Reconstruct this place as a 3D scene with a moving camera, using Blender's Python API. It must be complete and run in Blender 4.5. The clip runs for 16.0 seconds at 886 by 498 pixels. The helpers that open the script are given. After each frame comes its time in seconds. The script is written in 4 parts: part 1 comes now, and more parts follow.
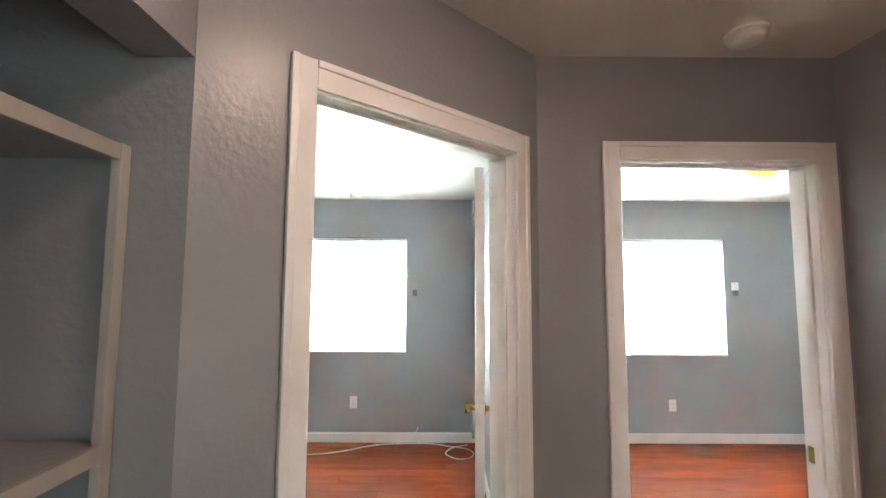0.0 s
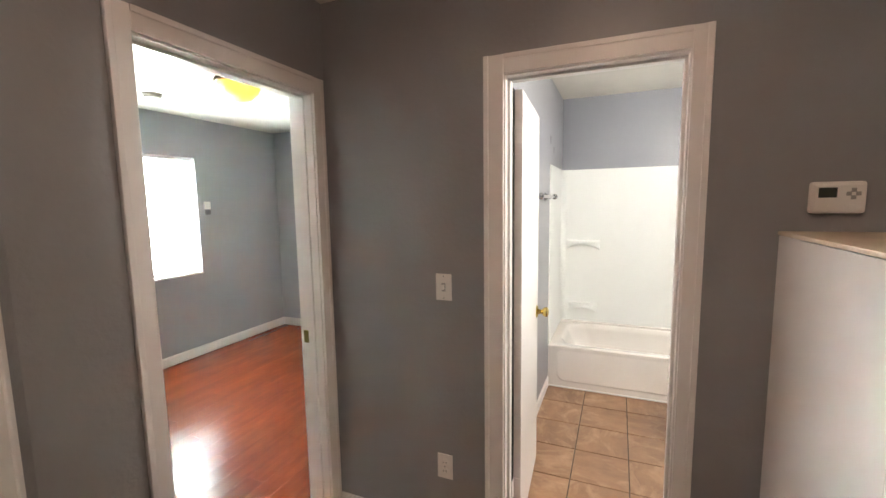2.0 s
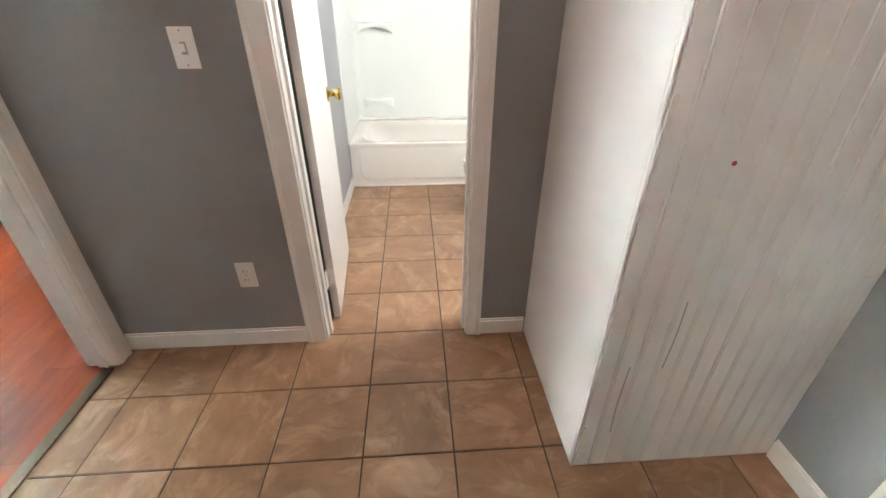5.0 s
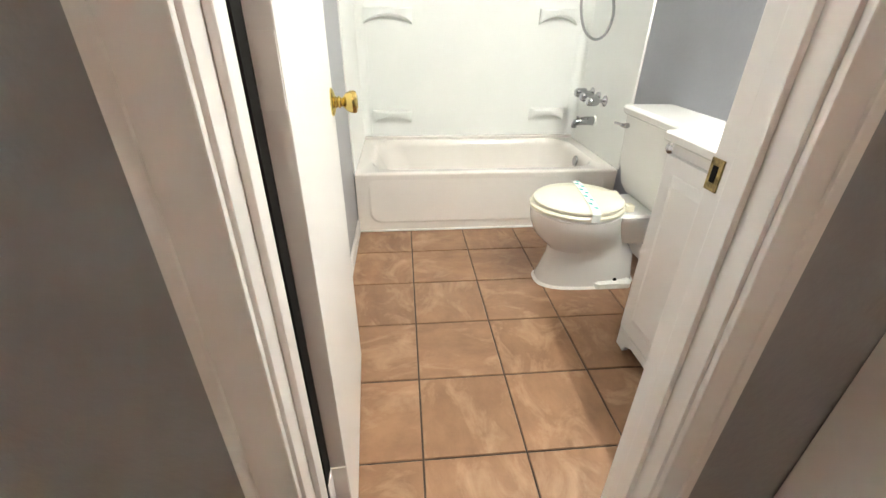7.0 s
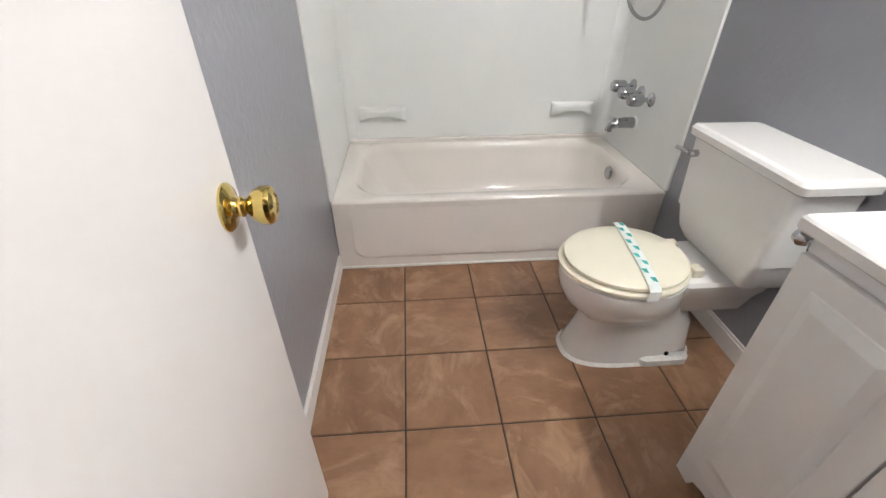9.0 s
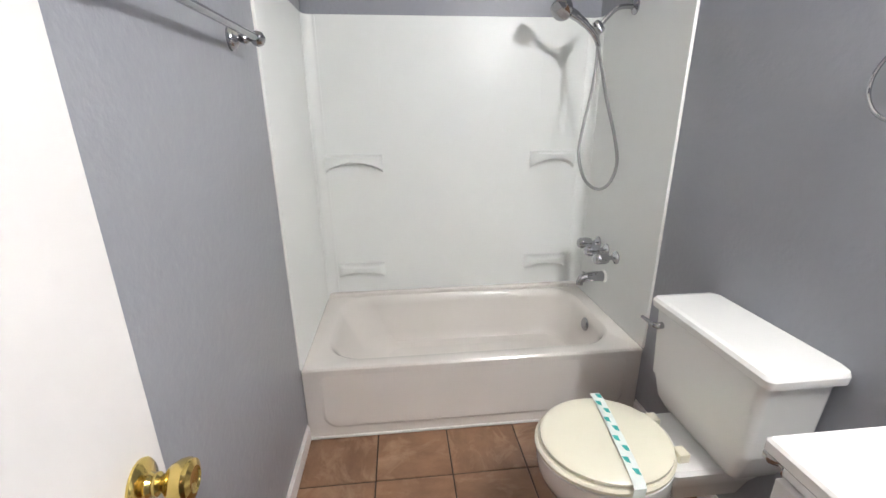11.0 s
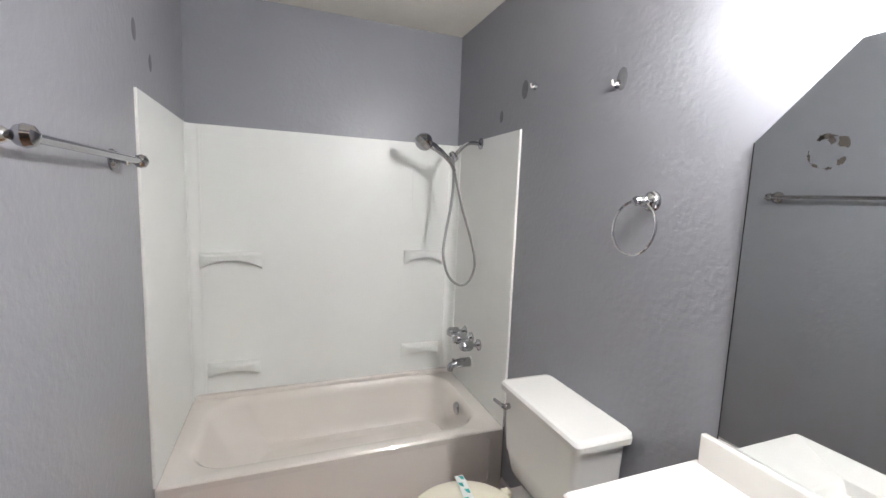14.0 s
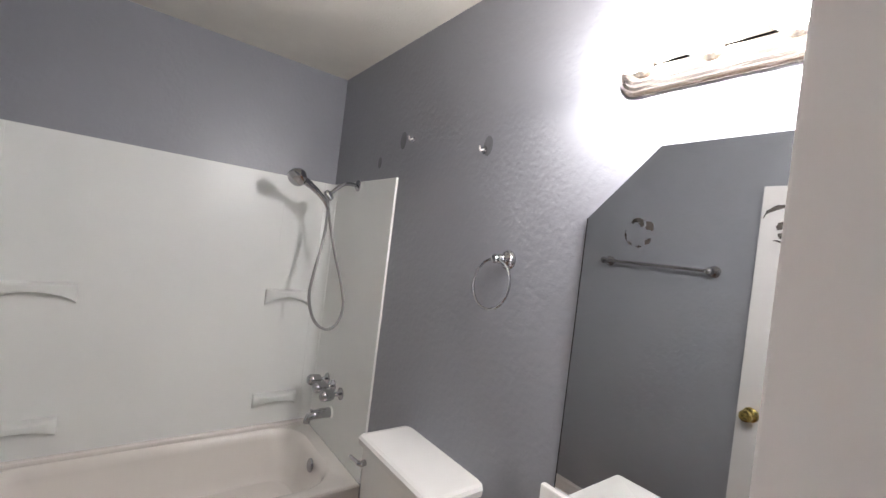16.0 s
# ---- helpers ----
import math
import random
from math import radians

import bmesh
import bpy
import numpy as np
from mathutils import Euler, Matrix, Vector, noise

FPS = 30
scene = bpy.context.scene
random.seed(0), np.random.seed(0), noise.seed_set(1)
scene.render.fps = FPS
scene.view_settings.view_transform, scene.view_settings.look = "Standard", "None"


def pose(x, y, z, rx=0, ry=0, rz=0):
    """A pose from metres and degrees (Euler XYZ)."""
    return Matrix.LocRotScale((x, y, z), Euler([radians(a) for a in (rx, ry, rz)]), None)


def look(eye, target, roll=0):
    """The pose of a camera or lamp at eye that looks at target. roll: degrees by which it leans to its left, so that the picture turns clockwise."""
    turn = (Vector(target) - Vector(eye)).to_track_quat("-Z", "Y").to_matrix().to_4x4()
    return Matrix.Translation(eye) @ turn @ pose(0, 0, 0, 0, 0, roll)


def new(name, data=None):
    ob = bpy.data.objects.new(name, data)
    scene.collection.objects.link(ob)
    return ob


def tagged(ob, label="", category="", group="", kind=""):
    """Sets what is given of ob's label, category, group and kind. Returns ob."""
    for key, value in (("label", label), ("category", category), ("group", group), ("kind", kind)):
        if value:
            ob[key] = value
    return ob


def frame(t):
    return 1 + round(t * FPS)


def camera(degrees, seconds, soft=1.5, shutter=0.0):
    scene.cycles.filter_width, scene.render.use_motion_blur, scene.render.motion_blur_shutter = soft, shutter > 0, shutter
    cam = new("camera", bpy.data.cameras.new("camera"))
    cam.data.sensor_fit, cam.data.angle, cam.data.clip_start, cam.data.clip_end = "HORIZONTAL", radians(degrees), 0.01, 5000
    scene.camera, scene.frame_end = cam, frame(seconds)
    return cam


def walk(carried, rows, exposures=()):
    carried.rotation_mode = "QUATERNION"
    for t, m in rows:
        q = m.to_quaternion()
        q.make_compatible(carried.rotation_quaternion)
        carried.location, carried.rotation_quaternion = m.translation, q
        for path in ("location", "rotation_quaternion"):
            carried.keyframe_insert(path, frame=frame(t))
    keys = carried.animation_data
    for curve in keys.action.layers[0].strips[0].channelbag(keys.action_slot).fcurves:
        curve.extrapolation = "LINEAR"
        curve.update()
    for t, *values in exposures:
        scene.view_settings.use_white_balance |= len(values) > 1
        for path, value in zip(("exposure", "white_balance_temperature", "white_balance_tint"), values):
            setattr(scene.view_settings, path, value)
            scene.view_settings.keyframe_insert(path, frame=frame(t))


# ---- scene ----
cam = camera(93.3, 16.0)

PATH = [
    (0, (0.031, 0.1, 1.577), (0.039, 2.093, 1.74), 0.3),
    (0.5, (-0.002, 0.285, 1.596), (0.601, 2.189, 1.695), 0.1),
    (1, (-0.068, 0.375, 1.584), (1.033, 2.045, 1.565), -0.3),
    (1.5, (-0.107, 0.417, 1.567), (1.423, 1.701, 1.456), -0.7),
    (2, (-0.087, 0.387, 1.562), (1.745, 1.157, 1.337), -0.9),
    (2.5, (-0.075, 0.363, 1.554), (1.889, 0.616, 1.272), 0.2),
    (3, (-0.079, 0.341, 1.546), (1.882, 0.221, 1.172), 0.5),
    (3.5, (-0.097, 0.322, 1.519), (1.799, -0.006, 0.973), 0.7),
    (4, (-0.099, 0.317, 1.473), (1.699, -0.058, 0.681), 1.4),
    (4.2, (-0.088, 0.326, 1.454), (1.679, -0.006, 0.578), 1.6),
    (6.3, (0.734, 0.596, 1.132), (2.446, 0.61, 0.098), -1.0),
    (6.5, (0.851, 0.63, 1.138), (2.577, 0.527, 0.133), 0.3),
    (7, (1.128, 0.623, 1.127), (2.867, 0.453, 0.154), 0.8),
    (7.5, (1.367, 0.559, 1.161), (3.089, 0.427, 0.153), 0.5),
    (8, (1.535, 0.57, 1.169), (3.173, 0.44, 0.028), 0.2),
    (8.2, (1.589, 0.572, 1.174), (3.193, 0.433, -0.012), 0.1),
    (10.3, (1.812, 0.456, 1.318), (3.629, 0.314, 0.488), -0.5),
    (10.5, (1.817, 0.450, 1.338), (3.657, 0.297, 0.563), -0.8),
    (11, (1.815, 0.455, 1.387), (3.707, 0.263, 0.765), -0.5),
    (11.5, (1.804, 0.447, 1.429), (3.735, 0.235, 0.951), -0.5),
    (12, (1.775, 0.437, 1.466), (3.734, 0.213, 1.128), -0.9),
    (12.5, (1.731, 0.442, 1.483), (3.687, 0.154, 1.178), -0.5),
    (13, (1.688, 0.447, 1.483), (3.618, 0.02, 1.179), 0.5),
    (13.5, (1.655, 0.443, 1.494), (3.552, -0.129, 1.22), 1.5),
    (14, (1.619, 0.43, 1.507), (3.473, -0.281, 1.269), 2.2),
    (14.5, (1.61, 0.417, 1.521), (3.387, -0.491, 1.384), 3.3),
    (15, (1.599, 0.407, 1.542), (3.295, -0.652, 1.592), 5.4),
    (15.5, (1.601, 0.395, 1.553), (3.239, -0.748, 1.653), 6.8),
    (16, (1.62, 0.386, 1.538), (3.218, -0.816, 1.531), 7.0),
]
EXPOSURE = [(0.0, 3.1, 6650, 8), (0.5, 2.85, 6600, 8), (1.0, 2.7, 6800, 8), (2.5, 2.9, 6950, 6), (4.2, 3.1, 6350, 4), (7.0, 3.0, 6750, 1), (7.5, 2.95, 6550, 4), (8.0, 2.55, 6500, 9), (10.3, 2.3, 6350, 8), (12.5, 2.45, 6300, 8), (14.0, 2.2, 6400, 9), (15.0, 2.0, 6500, 11), (16.0, 1.8, 6500, 12)]
walk(cam, [(t, look(eye, target, roll)) for t, eye, target, roll in PATH], EXPOSURE)

# ---------------------------------------------------------------- world and exposure
world = bpy.data.worlds.new("sky")
scene.world = world
world.use_nodes = True
_n = world.node_tree.nodes
_sky = _n.new("ShaderNodeTexSky")
_sky.sky_type, _sky.sun_disc = "NISHITA", False
_sky.sun_elevation, _sky.sun_rotation = radians(50), radians(200)
world.node_tree.links.new(_sky.outputs[0], _n["Background"].inputs[0])
_n["Background"].inputs[1].default_value = 0.1

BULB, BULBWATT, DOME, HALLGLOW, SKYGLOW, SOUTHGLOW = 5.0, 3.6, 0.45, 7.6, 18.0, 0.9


# ---------------------------------------------------------------- materials
def mat(name, col, rough=0.5, metal=0.0, var=0.06, scale=3.0, bump=0.0, bscale=120.0, coat=0.0, col2=None, random_by=0.0, spec=0.5, stretch=(1, 1, 1)):
    """Principled surface: broad mottling, a finer second scale, and relief."""
    m = bpy.data.materials.new(name)
    m.use_nodes = True
    n, l = m.node_tree.nodes, m.node_tree.links
    b = n["Principled BSDF"]
    b.inputs["Roughness"].default_value, b.inputs["Metallic"].default_value = rough, metal
    b.inputs["Coat Weight"].default_value = coat
    b.inputs["Specular IOR Level"].default_value = spec
    co = n.new("ShaderNodeTexCoord")
    mp = n.new("ShaderNodeMapping")
    mp.inputs["Scale"].default_value = stretch
    l.new(co.outputs["Object"], mp.inputs["Vector"])
    big = n.new("ShaderNodeTexNoise")
    big.inputs["Scale"].default_value, big.inputs["Detail"].default_value = scale, 6
    big.inputs["Roughness"].default_value = 0.6
    l.new(mp.outputs[0], big.inputs["Vector"])
    mix = n.new("ShaderNodeMix")
    mix.data_type = "RGBA"
    c2 = col2 or [c * (1 - 2 * var) for c in col]
    mix.inputs["A"].default_value, mix.inputs["B"].default_value = (*c2, 1), (*col, 1)
    ramp = n.new("ShaderNodeMapRange")
    ramp.inputs["From Min"].default_value, ramp.inputs["From Max"].default_value = 0.35, 0.65
    l.new(big.outputs["Fac"], ramp.inputs["Value"])
    l.new(ramp.outputs[0], mix.inputs["Factor"])
    out = mix.outputs["Result"]
    if random_by:
        info = n.new("ShaderNodeObjectInfo")
        hsv = n.new("ShaderNodeHueSaturation")
        rr = n.new("ShaderNodeMapRange")
        rr.inputs["To Min"].default_value, rr.inputs["To Max"].default_value = 1 - random_by, 1 + random_by
        l.new(info.outputs["Random"], rr.inputs["Value"])
        l.new(rr.outputs[0], hsv.inputs["Value"])
        l.new(out, hsv.inputs["Color"])
        out = hsv.outputs["Color"]
        add = n.new("ShaderNodeVectorMath")
        add.operation = "ADD"
        cmb = n.new("ShaderNodeCombineXYZ")
        mul = n.new("ShaderNodeMath")
        mul.operation = "MULTIPLY"
        mul.inputs[1].default_value = 37.0
        l.new(info.outputs["Random"], mul.inputs[0])
        l.new(mul.outputs[0], cmb.inputs[0])
        l.new(mul.outputs[0], cmb.inputs[2])
        l.new(mp.outputs[0], add.inputs[0])
        l.new(cmb.outputs[0], add.inputs[1])
        l.new(add.outputs[0], big.inputs["Vector"])
    l.new(out, b.inputs["Base Color"])
    rv = n.new("ShaderNodeMapRange")
    rv.inputs["To Min"].default_value, rv.inputs["To Max"].default_value = rough * 0.8, min(rough * 1.2, 1)
    l.new(big.outputs["Fac"], rv.inputs["Value"])
    l.new(rv.outputs[0], b.inputs["Roughness"])
    if bump:
        fn = n.new("ShaderNodeTexNoise")
        fn.inputs["Scale"].default_value, fn.inputs["Detail"].default_value = bscale, 3
        l.new(mp.outputs[0], fn.inputs["Vector"])
        bp = n.new("ShaderNodeBump")
        bp.inputs["Strength"].default_value, bp.inputs["Distance"].default_value = bump, 0.004
        l.new(fn.outputs["Fac"], bp.inputs["Height"])
        l.new(bp.outputs[0], b.inputs["Normal"])
    return m


def glow(name, col, strength):
    m = bpy.data.materials.new(name)
    m.use_nodes = True
    b = m.node_tree.nodes["Principled BSDF"]
    b.inputs["Base Color"].default_value = (*col, 1)
    b.inputs["Emission Color"].default_value, b.inputs["Emission Strength"].default_value = (*col, 1), strength
    return m


WALL = mat("hall_wall_paint", (0.275, 0.275, 0.285), 0.34, var=0.03, scale=1.5, bump=0.38, bscale=52)
BWALL = mat("bath_wall_paint", (0.30, 0.305, 0.335), 0.33, var=0.03, scale=1.5, bump=0.42, bscale=48, spec=0.4)
RWALL = mat("bedroom_wall_paint", (0.33, 0.34, 0.36), 0.5, var=0.03, scale=1.5, bump=0.12, bscale=55)
CEIL = mat("ceiling_texture_paint", (0.72, 0.69, 0.63), 0.9, var=0.03, scale=4, bump=0.6, bscale=90)
TRIM = mat("white_trim_paint", (0.80, 0.77, 0.75), 0.34, var=0.015, scale=4, bump=0.02, bscale=40)
DOORW = mat("white_door_paint", (0.74, 0.715, 0.70), 0.35, var=0.02, scale=3, bump=0.05, bscale=70)
BEAD = mat("beadboard_paint", (0.80, 0.755, 0.74), 0.38, var=0.025, scale=3, bump=0.04, bscale=40)
BEADTOP = mat("cabinet_top_board", (0.66, 0.54, 0.42), 0.45, var=0.10, scale=6, bump=0.08, bscale=60)
EDGE = mat("closet_edge_paint", (0.40, 0.375, 0.34), 0.5, var=0.06, scale=8, bump=0.1, bscale=50)
TILE = mat("brown_floor_tile", (0.33, 0.185, 0.105), 0.34, var=0.1, scale=7, bump=0.10, bscale=30, col2=(0.235, 0.125, 0.070), random_by=0.08, stretch=(1, 1.5, 1))


def veins(m, tint, scale, warp, lo, hi, amount):
    """Pale wisps drawn over a surface's colour by a warped noise."""
    n, l = m.node_tree.nodes, m.node_tree.links
    b = n["Principled BSDF"]
    old = b.inputs["Base Color"].links[0].from_socket
    src = next(q for q in n if q.type == "TEX_NOISE").inputs["Vector"].links[0].from_socket
    no = n.new("ShaderNodeTexNoise")
    no.inputs["Scale"].default_value, no.inputs["Detail"].default_value = scale, 7
    no.inputs["Roughness"].default_value, no.inputs["Distortion"].default_value = 0.62, warp
    l.new(src, no.inputs["Vector"])
    mr = n.new("ShaderNodeMapRange")
    for k, v in (("From Min", lo), ("From Max", hi), ("To Max", amount)):
        mr.inputs[k].default_value = v
    l.new(no.outputs["Fac"], mr.inputs["Value"])
    mx = n.new("ShaderNodeMix")
    mx.data_type = "RGBA"
    mx.inputs["B"].default_value = (*tint, 1)
    l.new(mr.outputs[0], mx.inputs["Factor"])
    l.new(old, mx.inputs["A"])
    l.new(mx.outputs["Result"], b.inputs["Base Color"])


veins(TILE, (0.50, 0.33, 0.21), 6.0, 0.7, 0.50, 0.74, 0.85)
GROUT = mat("dark_grout", (0.06, 0.042, 0.032), 0.85, var=0.15, scale=30, bump=0.2, bscale=200)
WOOD = mat("red_laminate_plank", (0.27, 0.058, 0.022), 0.24, var=0.2, scale=3, bump=0.0, bscale=30, col2=(0.20, 0.038, 0.015), random_by=0.12, stretch=(1.0, 5, 5), spec=0.4)
SEAM = mat("plank_seam", (0.05, 0.012, 0.008), 0.6)
TUB = mat("tub_enamel", (0.80, 0.755, 0.71), 0.13, var=0.01, scale=2, coat=0.4)
SURR = mat("surround_acrylic", (0.82, 0.83, 0.81), 0.31, var=0.015, scale=2, bump=0.03, bscale=6, spec=0.35)
PORC = mat("toilet_porcelain", (0.80, 0.79, 0.77), 0.10, var=0.01, scale=3, coat=0.5)
SEAT = mat("cream_toilet_seat", (0.80, 0.76, 0.62), 0.22, var=0.015, scale=4)
STRIP = mat("paper_strip", (0.80, 0.84, 0.80), 0.7, var=0.05, scale=40)
TEAL = mat("teal_print", (0.05, 0.42, 0.38), 0.7)
VAN = mat("vanity_white_thermofoil", (0.80, 0.785, 0.77), 0.30, var=0.015, scale=4)
VTOP = mat("cultured_marble_top", (0.84, 0.82, 0.79), 0.14, var=0.02, scale=6, coat=0.4)
CHROME = mat("chrome", (0.44, 0.44, 0.46), 0.08, metal=1.0, var=0.03, scale=30)
HOSE = mat("grey_metal_hose", (0.36, 0.36, 0.36), 0.32, metal=0.8, var=0.08, scale=200, bump=0.5, bscale=500)
NICKEL = mat("brushed_nickel", (0.70, 0.62, 0.55), 0.26, metal=1.0, var=0.06, scale=20, stretch=(1, 12, 12))
BRASS = mat("polished_brass", (0.74, 0.57, 0.19), 0.12, metal=1.0, var=0.08, scale=25)
WORN = mat("worn_brass", (0.45, 0.33, 0.14), 0.34, metal=0.85, var=0.35, scale=90)
GALV = mat("galvanised_steel", (0.42, 0.43, 0.43), 0.36, metal=0.9, var=0.18, scale=40, bump=0.1, bscale=80)
# black for small dark parts, and painted shade inside gaps, slots and hollows
BLACK = mat("black_parts_and_shade", (0.012, 0.011, 0.010), 0.8, var=0.2, spec=0.1)
DARKBRZ = mat("dark_bronze", (0.10, 0.06, 0.03), 0.4, metal=0.7)
PLASTIC = mat("white_plastic", (0.80, 0.77, 0.74), 0.35, var=0.02)
LCD = mat("thermostat_screen", (0.035, 0.04, 0.03), 0.15)
GREYP = mat("grey_print_ink", (0.38, 0.37, 0.36), 0.5)
RUST = mat("desilvered_spot", (0.022, 0.016, 0.011), 0.8, var=0.3, scale=60)
CAULK = mat("white_caulk", (0.82, 0.81, 0.78), 0.5, var=0.06, scale=40, bump=0.3, bscale=120)
REDMARK = mat("red_mark", (0.5, 0.05, 0.06), 0.6)
STAIN = mat("scuffed_paint", (0.17, 0.17, 0.185), 0.5, var=0.1, scale=60)
MIRROR = mat("silver_mirror", (0.66, 0.68, 0.68), 0.015, metal=1.0, var=0.0)
WIN = mat("white_vinyl", (0.82, 0.83, 0.84), 0.4, var=0.02)
BULBM = bpy.data.materials.new("lit_globe_glass")
BULBM.use_nodes = True
_t, _l = BULBM.node_tree.nodes, BULBM.node_tree.links
_tr, _em, _ad = _t.new("ShaderNodeBsdfTransparent"), _t.new("ShaderNodeEmission"), _t.new("ShaderNodeAddShader")
_tr.inputs[0].default_value = (0.92, 0.92, 0.92, 1)
_em.inputs[0].default_value, _em.inputs[1].default_value = (1.0, 0.975, 0.96, 1), BULB
_l.new(_tr.outputs[0], _ad.inputs[0])
_l.new(_em.outputs[0], _ad.inputs[1])
_l.new(_ad.outputs[0], _t["Material Output"].inputs[0])
DOMEM = glow("lit_amber_dome_glass", (1.0, 0.46, 0.07), DOME)
DOMEM.node_tree.nodes["Principled BSDF"].inputs["Base Color"].default_value = (0.45, 0.20, 0.03, 1)
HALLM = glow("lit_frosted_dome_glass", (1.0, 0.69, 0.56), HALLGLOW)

SLAT = bpy.data.materials.new("blind_slat_vinyl")
SLAT.use_nodes = True
_t, _l = SLAT.node_tree.nodes, SLAT.node_tree.links
_tr = _t.new("ShaderNodeBsdfTranslucent")
_tr.inputs[0].default_value = (0.85, 0.88, 0.9, 1)
_mx = _t.new("ShaderNodeMixShader")
_mx.inputs[0].default_value = 0.5
_t["Principled BSDF"].inputs["Base Color"].default_value = (0.82, 0.84, 0.86, 1)
_l.new(_t["Principled BSDF"].outputs[0], _mx.inputs[1])
_l.new(_tr.outputs[0], _mx.inputs[2])
_l.new(_mx.outputs[0], _t["Material Output"].inputs[0])

GLASS = bpy.data.materials.new("window_glass")
GLASS.use_nodes = True
_g = GLASS.node_tree.nodes["Principled BSDF"]
_g.inputs["Transmission Weight"].default_value, _g.inputs["Roughness"].default_value = 1.0, 0.0
_g.inputs["IOR"].default_value = 1.1

# daylight beyond the windows: pale sky above, hazy foliage low in it
def outdoors(name, strength):
    m = bpy.data.materials.new(name)
    m.use_nodes = True
    n, l = m.node_tree.nodes, m.node_tree.links
    no = n.new("ShaderNodeTexNoise")
    no.inputs["Scale"].default_value, no.inputs["Detail"].default_value = 1.3, 8
    cr = n.new("ShaderNodeValToRGB")
    cr.color_ramp.elements[0].position, cr.color_ramp.elements[0].color = 0.38, (0.45, 0.60, 0.45, 1)
    cr.color_ramp.elements[1].position, cr.color_ramp.elements[1].color = 0.48, (0.86, 0.94, 1.0, 1)
    tc = n.new("ShaderNodeTexCoord")
    em = n.new("ShaderNodeEmission")
    em.inputs[1].default_value = strength
    l.new(tc.outputs["Object"], no.inputs["Vector"])
    l.new(no.outputs["Fac"], cr.inputs[0])
    l.new(cr.outputs[0], em.inputs[0])
    l.new(em.outputs[0], n["Material Output"].inputs[0])
    return m


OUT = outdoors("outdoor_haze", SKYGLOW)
# same haze with its glow turned down, so the living room stays dark
OUTS = outdoors("outdoor_haze_dimmed", SOUTHGLOW)


# ---------------------------------------------------------------- mesh helpers
def box(bm, x0, y0, z0, x1, y1, z1, bev=0.0, m=None):
    r = bmesh.ops.create_cube(bm, size=1)
    vs = r["verts"]
    mm = Matrix.Translation(((x0 + x1) / 2, (y0 + y1) / 2, (z0 + z1) / 2)) @ Matrix.Diagonal((abs(x1 - x0), abs(y1 - y0), abs(z1 - z0), 1))
    bmesh.ops.transform(bm, matrix=(m @ mm) if m else mm, verts=vs)
    if bev:
        es = list({e for v in vs for e in v.link_edges})
        bmesh.ops.bevel(bm, geom=es, offset=bev, segments=2, affect="EDGES", profile=0.6)
    return bm


def loft(bm, rings, cap0=True, cap1=True, closed=True):
    """Skin between rings of equal point count."""
    vr = [[bm.verts.new(p) for p in r] for r in rings]
    k = len(vr[0])
    for a, b in zip(vr, vr[1:]):
        for i in range(k if closed else k - 1):
            f = bm.faces.new((a[i], a[(i + 1) % k], b[(i + 1) % k], b[i]))
            f.smooth = True
    if cap0:
        bm.faces.new(list(reversed(vr[0])))
    if cap1:
        bm.faces.new(vr[-1])
    return bm


def lathe(bm, prof, m=Matrix(), n=24):
    """Turn (radius, height) pairs about the local z axis."""
    rings = [[m @ Vector((max(r, 1e-4) * math.cos(2 * math.pi * i / n), max(r, 1e-4) * math.sin(2 * math.pi * i / n), z)) for i in range(n)] for r, z in prof]
    return loft(bm, rings)


def tube(bm, pts, r, n=10, smooth=4):
    """A round tube along a smoothed line of points."""
    P = [Vector(p) for p in pts]
    Q = []
    for i in range(len(P) - 1):
        a, b, c, d = P[max(i - 1, 0)], P[i], P[i + 1], P[min(i + 2, len(P) - 1)]
        for s in range(smooth):
            t = s / smooth
            Q.append(0.5 * ((2 * b) + (c - a) * t + (2 * a - 5 * b + 4 * c - d) * t * t + (3 * b - a - 3 * c + d) * t ** 3))
    Q.append(P[-1])
    rings, up = [], Vector((0.31, 0.17, 0.93)).normalized()
    for i, q in enumerate(Q):
        d = (Q[min(i + 1, len(Q) - 1)] - Q[max(i - 1, 0)]).normalized()
        u = (up - d * up.dot(d)).normalized()
        up = u
        v = d.cross(u)
        rr = r[min(i * len(r) // len(Q), len(r) - 1)] if isinstance(r, (list, tuple)) else r
        rings.append([q + rr * (u * math.cos(2 * math.pi * k / n) + v * math.sin(2 * math.pi * k / n)) for k in range(n)])
    return loft(bm, rings)


def rrect(x0, y0, x1, y1, r, z, n=40):
    """A rounded rectangle of n points (n divisible by 4) at height z."""
    pts, k = [], n // 4
    for cx, cy, a0 in ((x1 - r, y1 - r, 0), (x0 + r, y1 - r, 90), (x0 + r, y0 + r, 180), (x1 - r, y0 + r, 270)):
        for i in range(k):
            a = radians(a0 + 90 * i / (k - 1))
            pts.append(Vector((cx + r * math.cos(a), cy + r * math.sin(a), z)))
    return pts


def egg(cx, cy, ax, front, back, z, n=40, p=1.0):
    out = []
    for i in range(n):
        a = 2 * math.pi * i / n
        c, s = math.cos(a), math.sin(a)
        out.append(Vector((cx + ax * math.copysign(abs(c) ** p, c), cy + (front if s > 0 else back) * math.copysign(abs(s) ** p, s), z)))
    return out


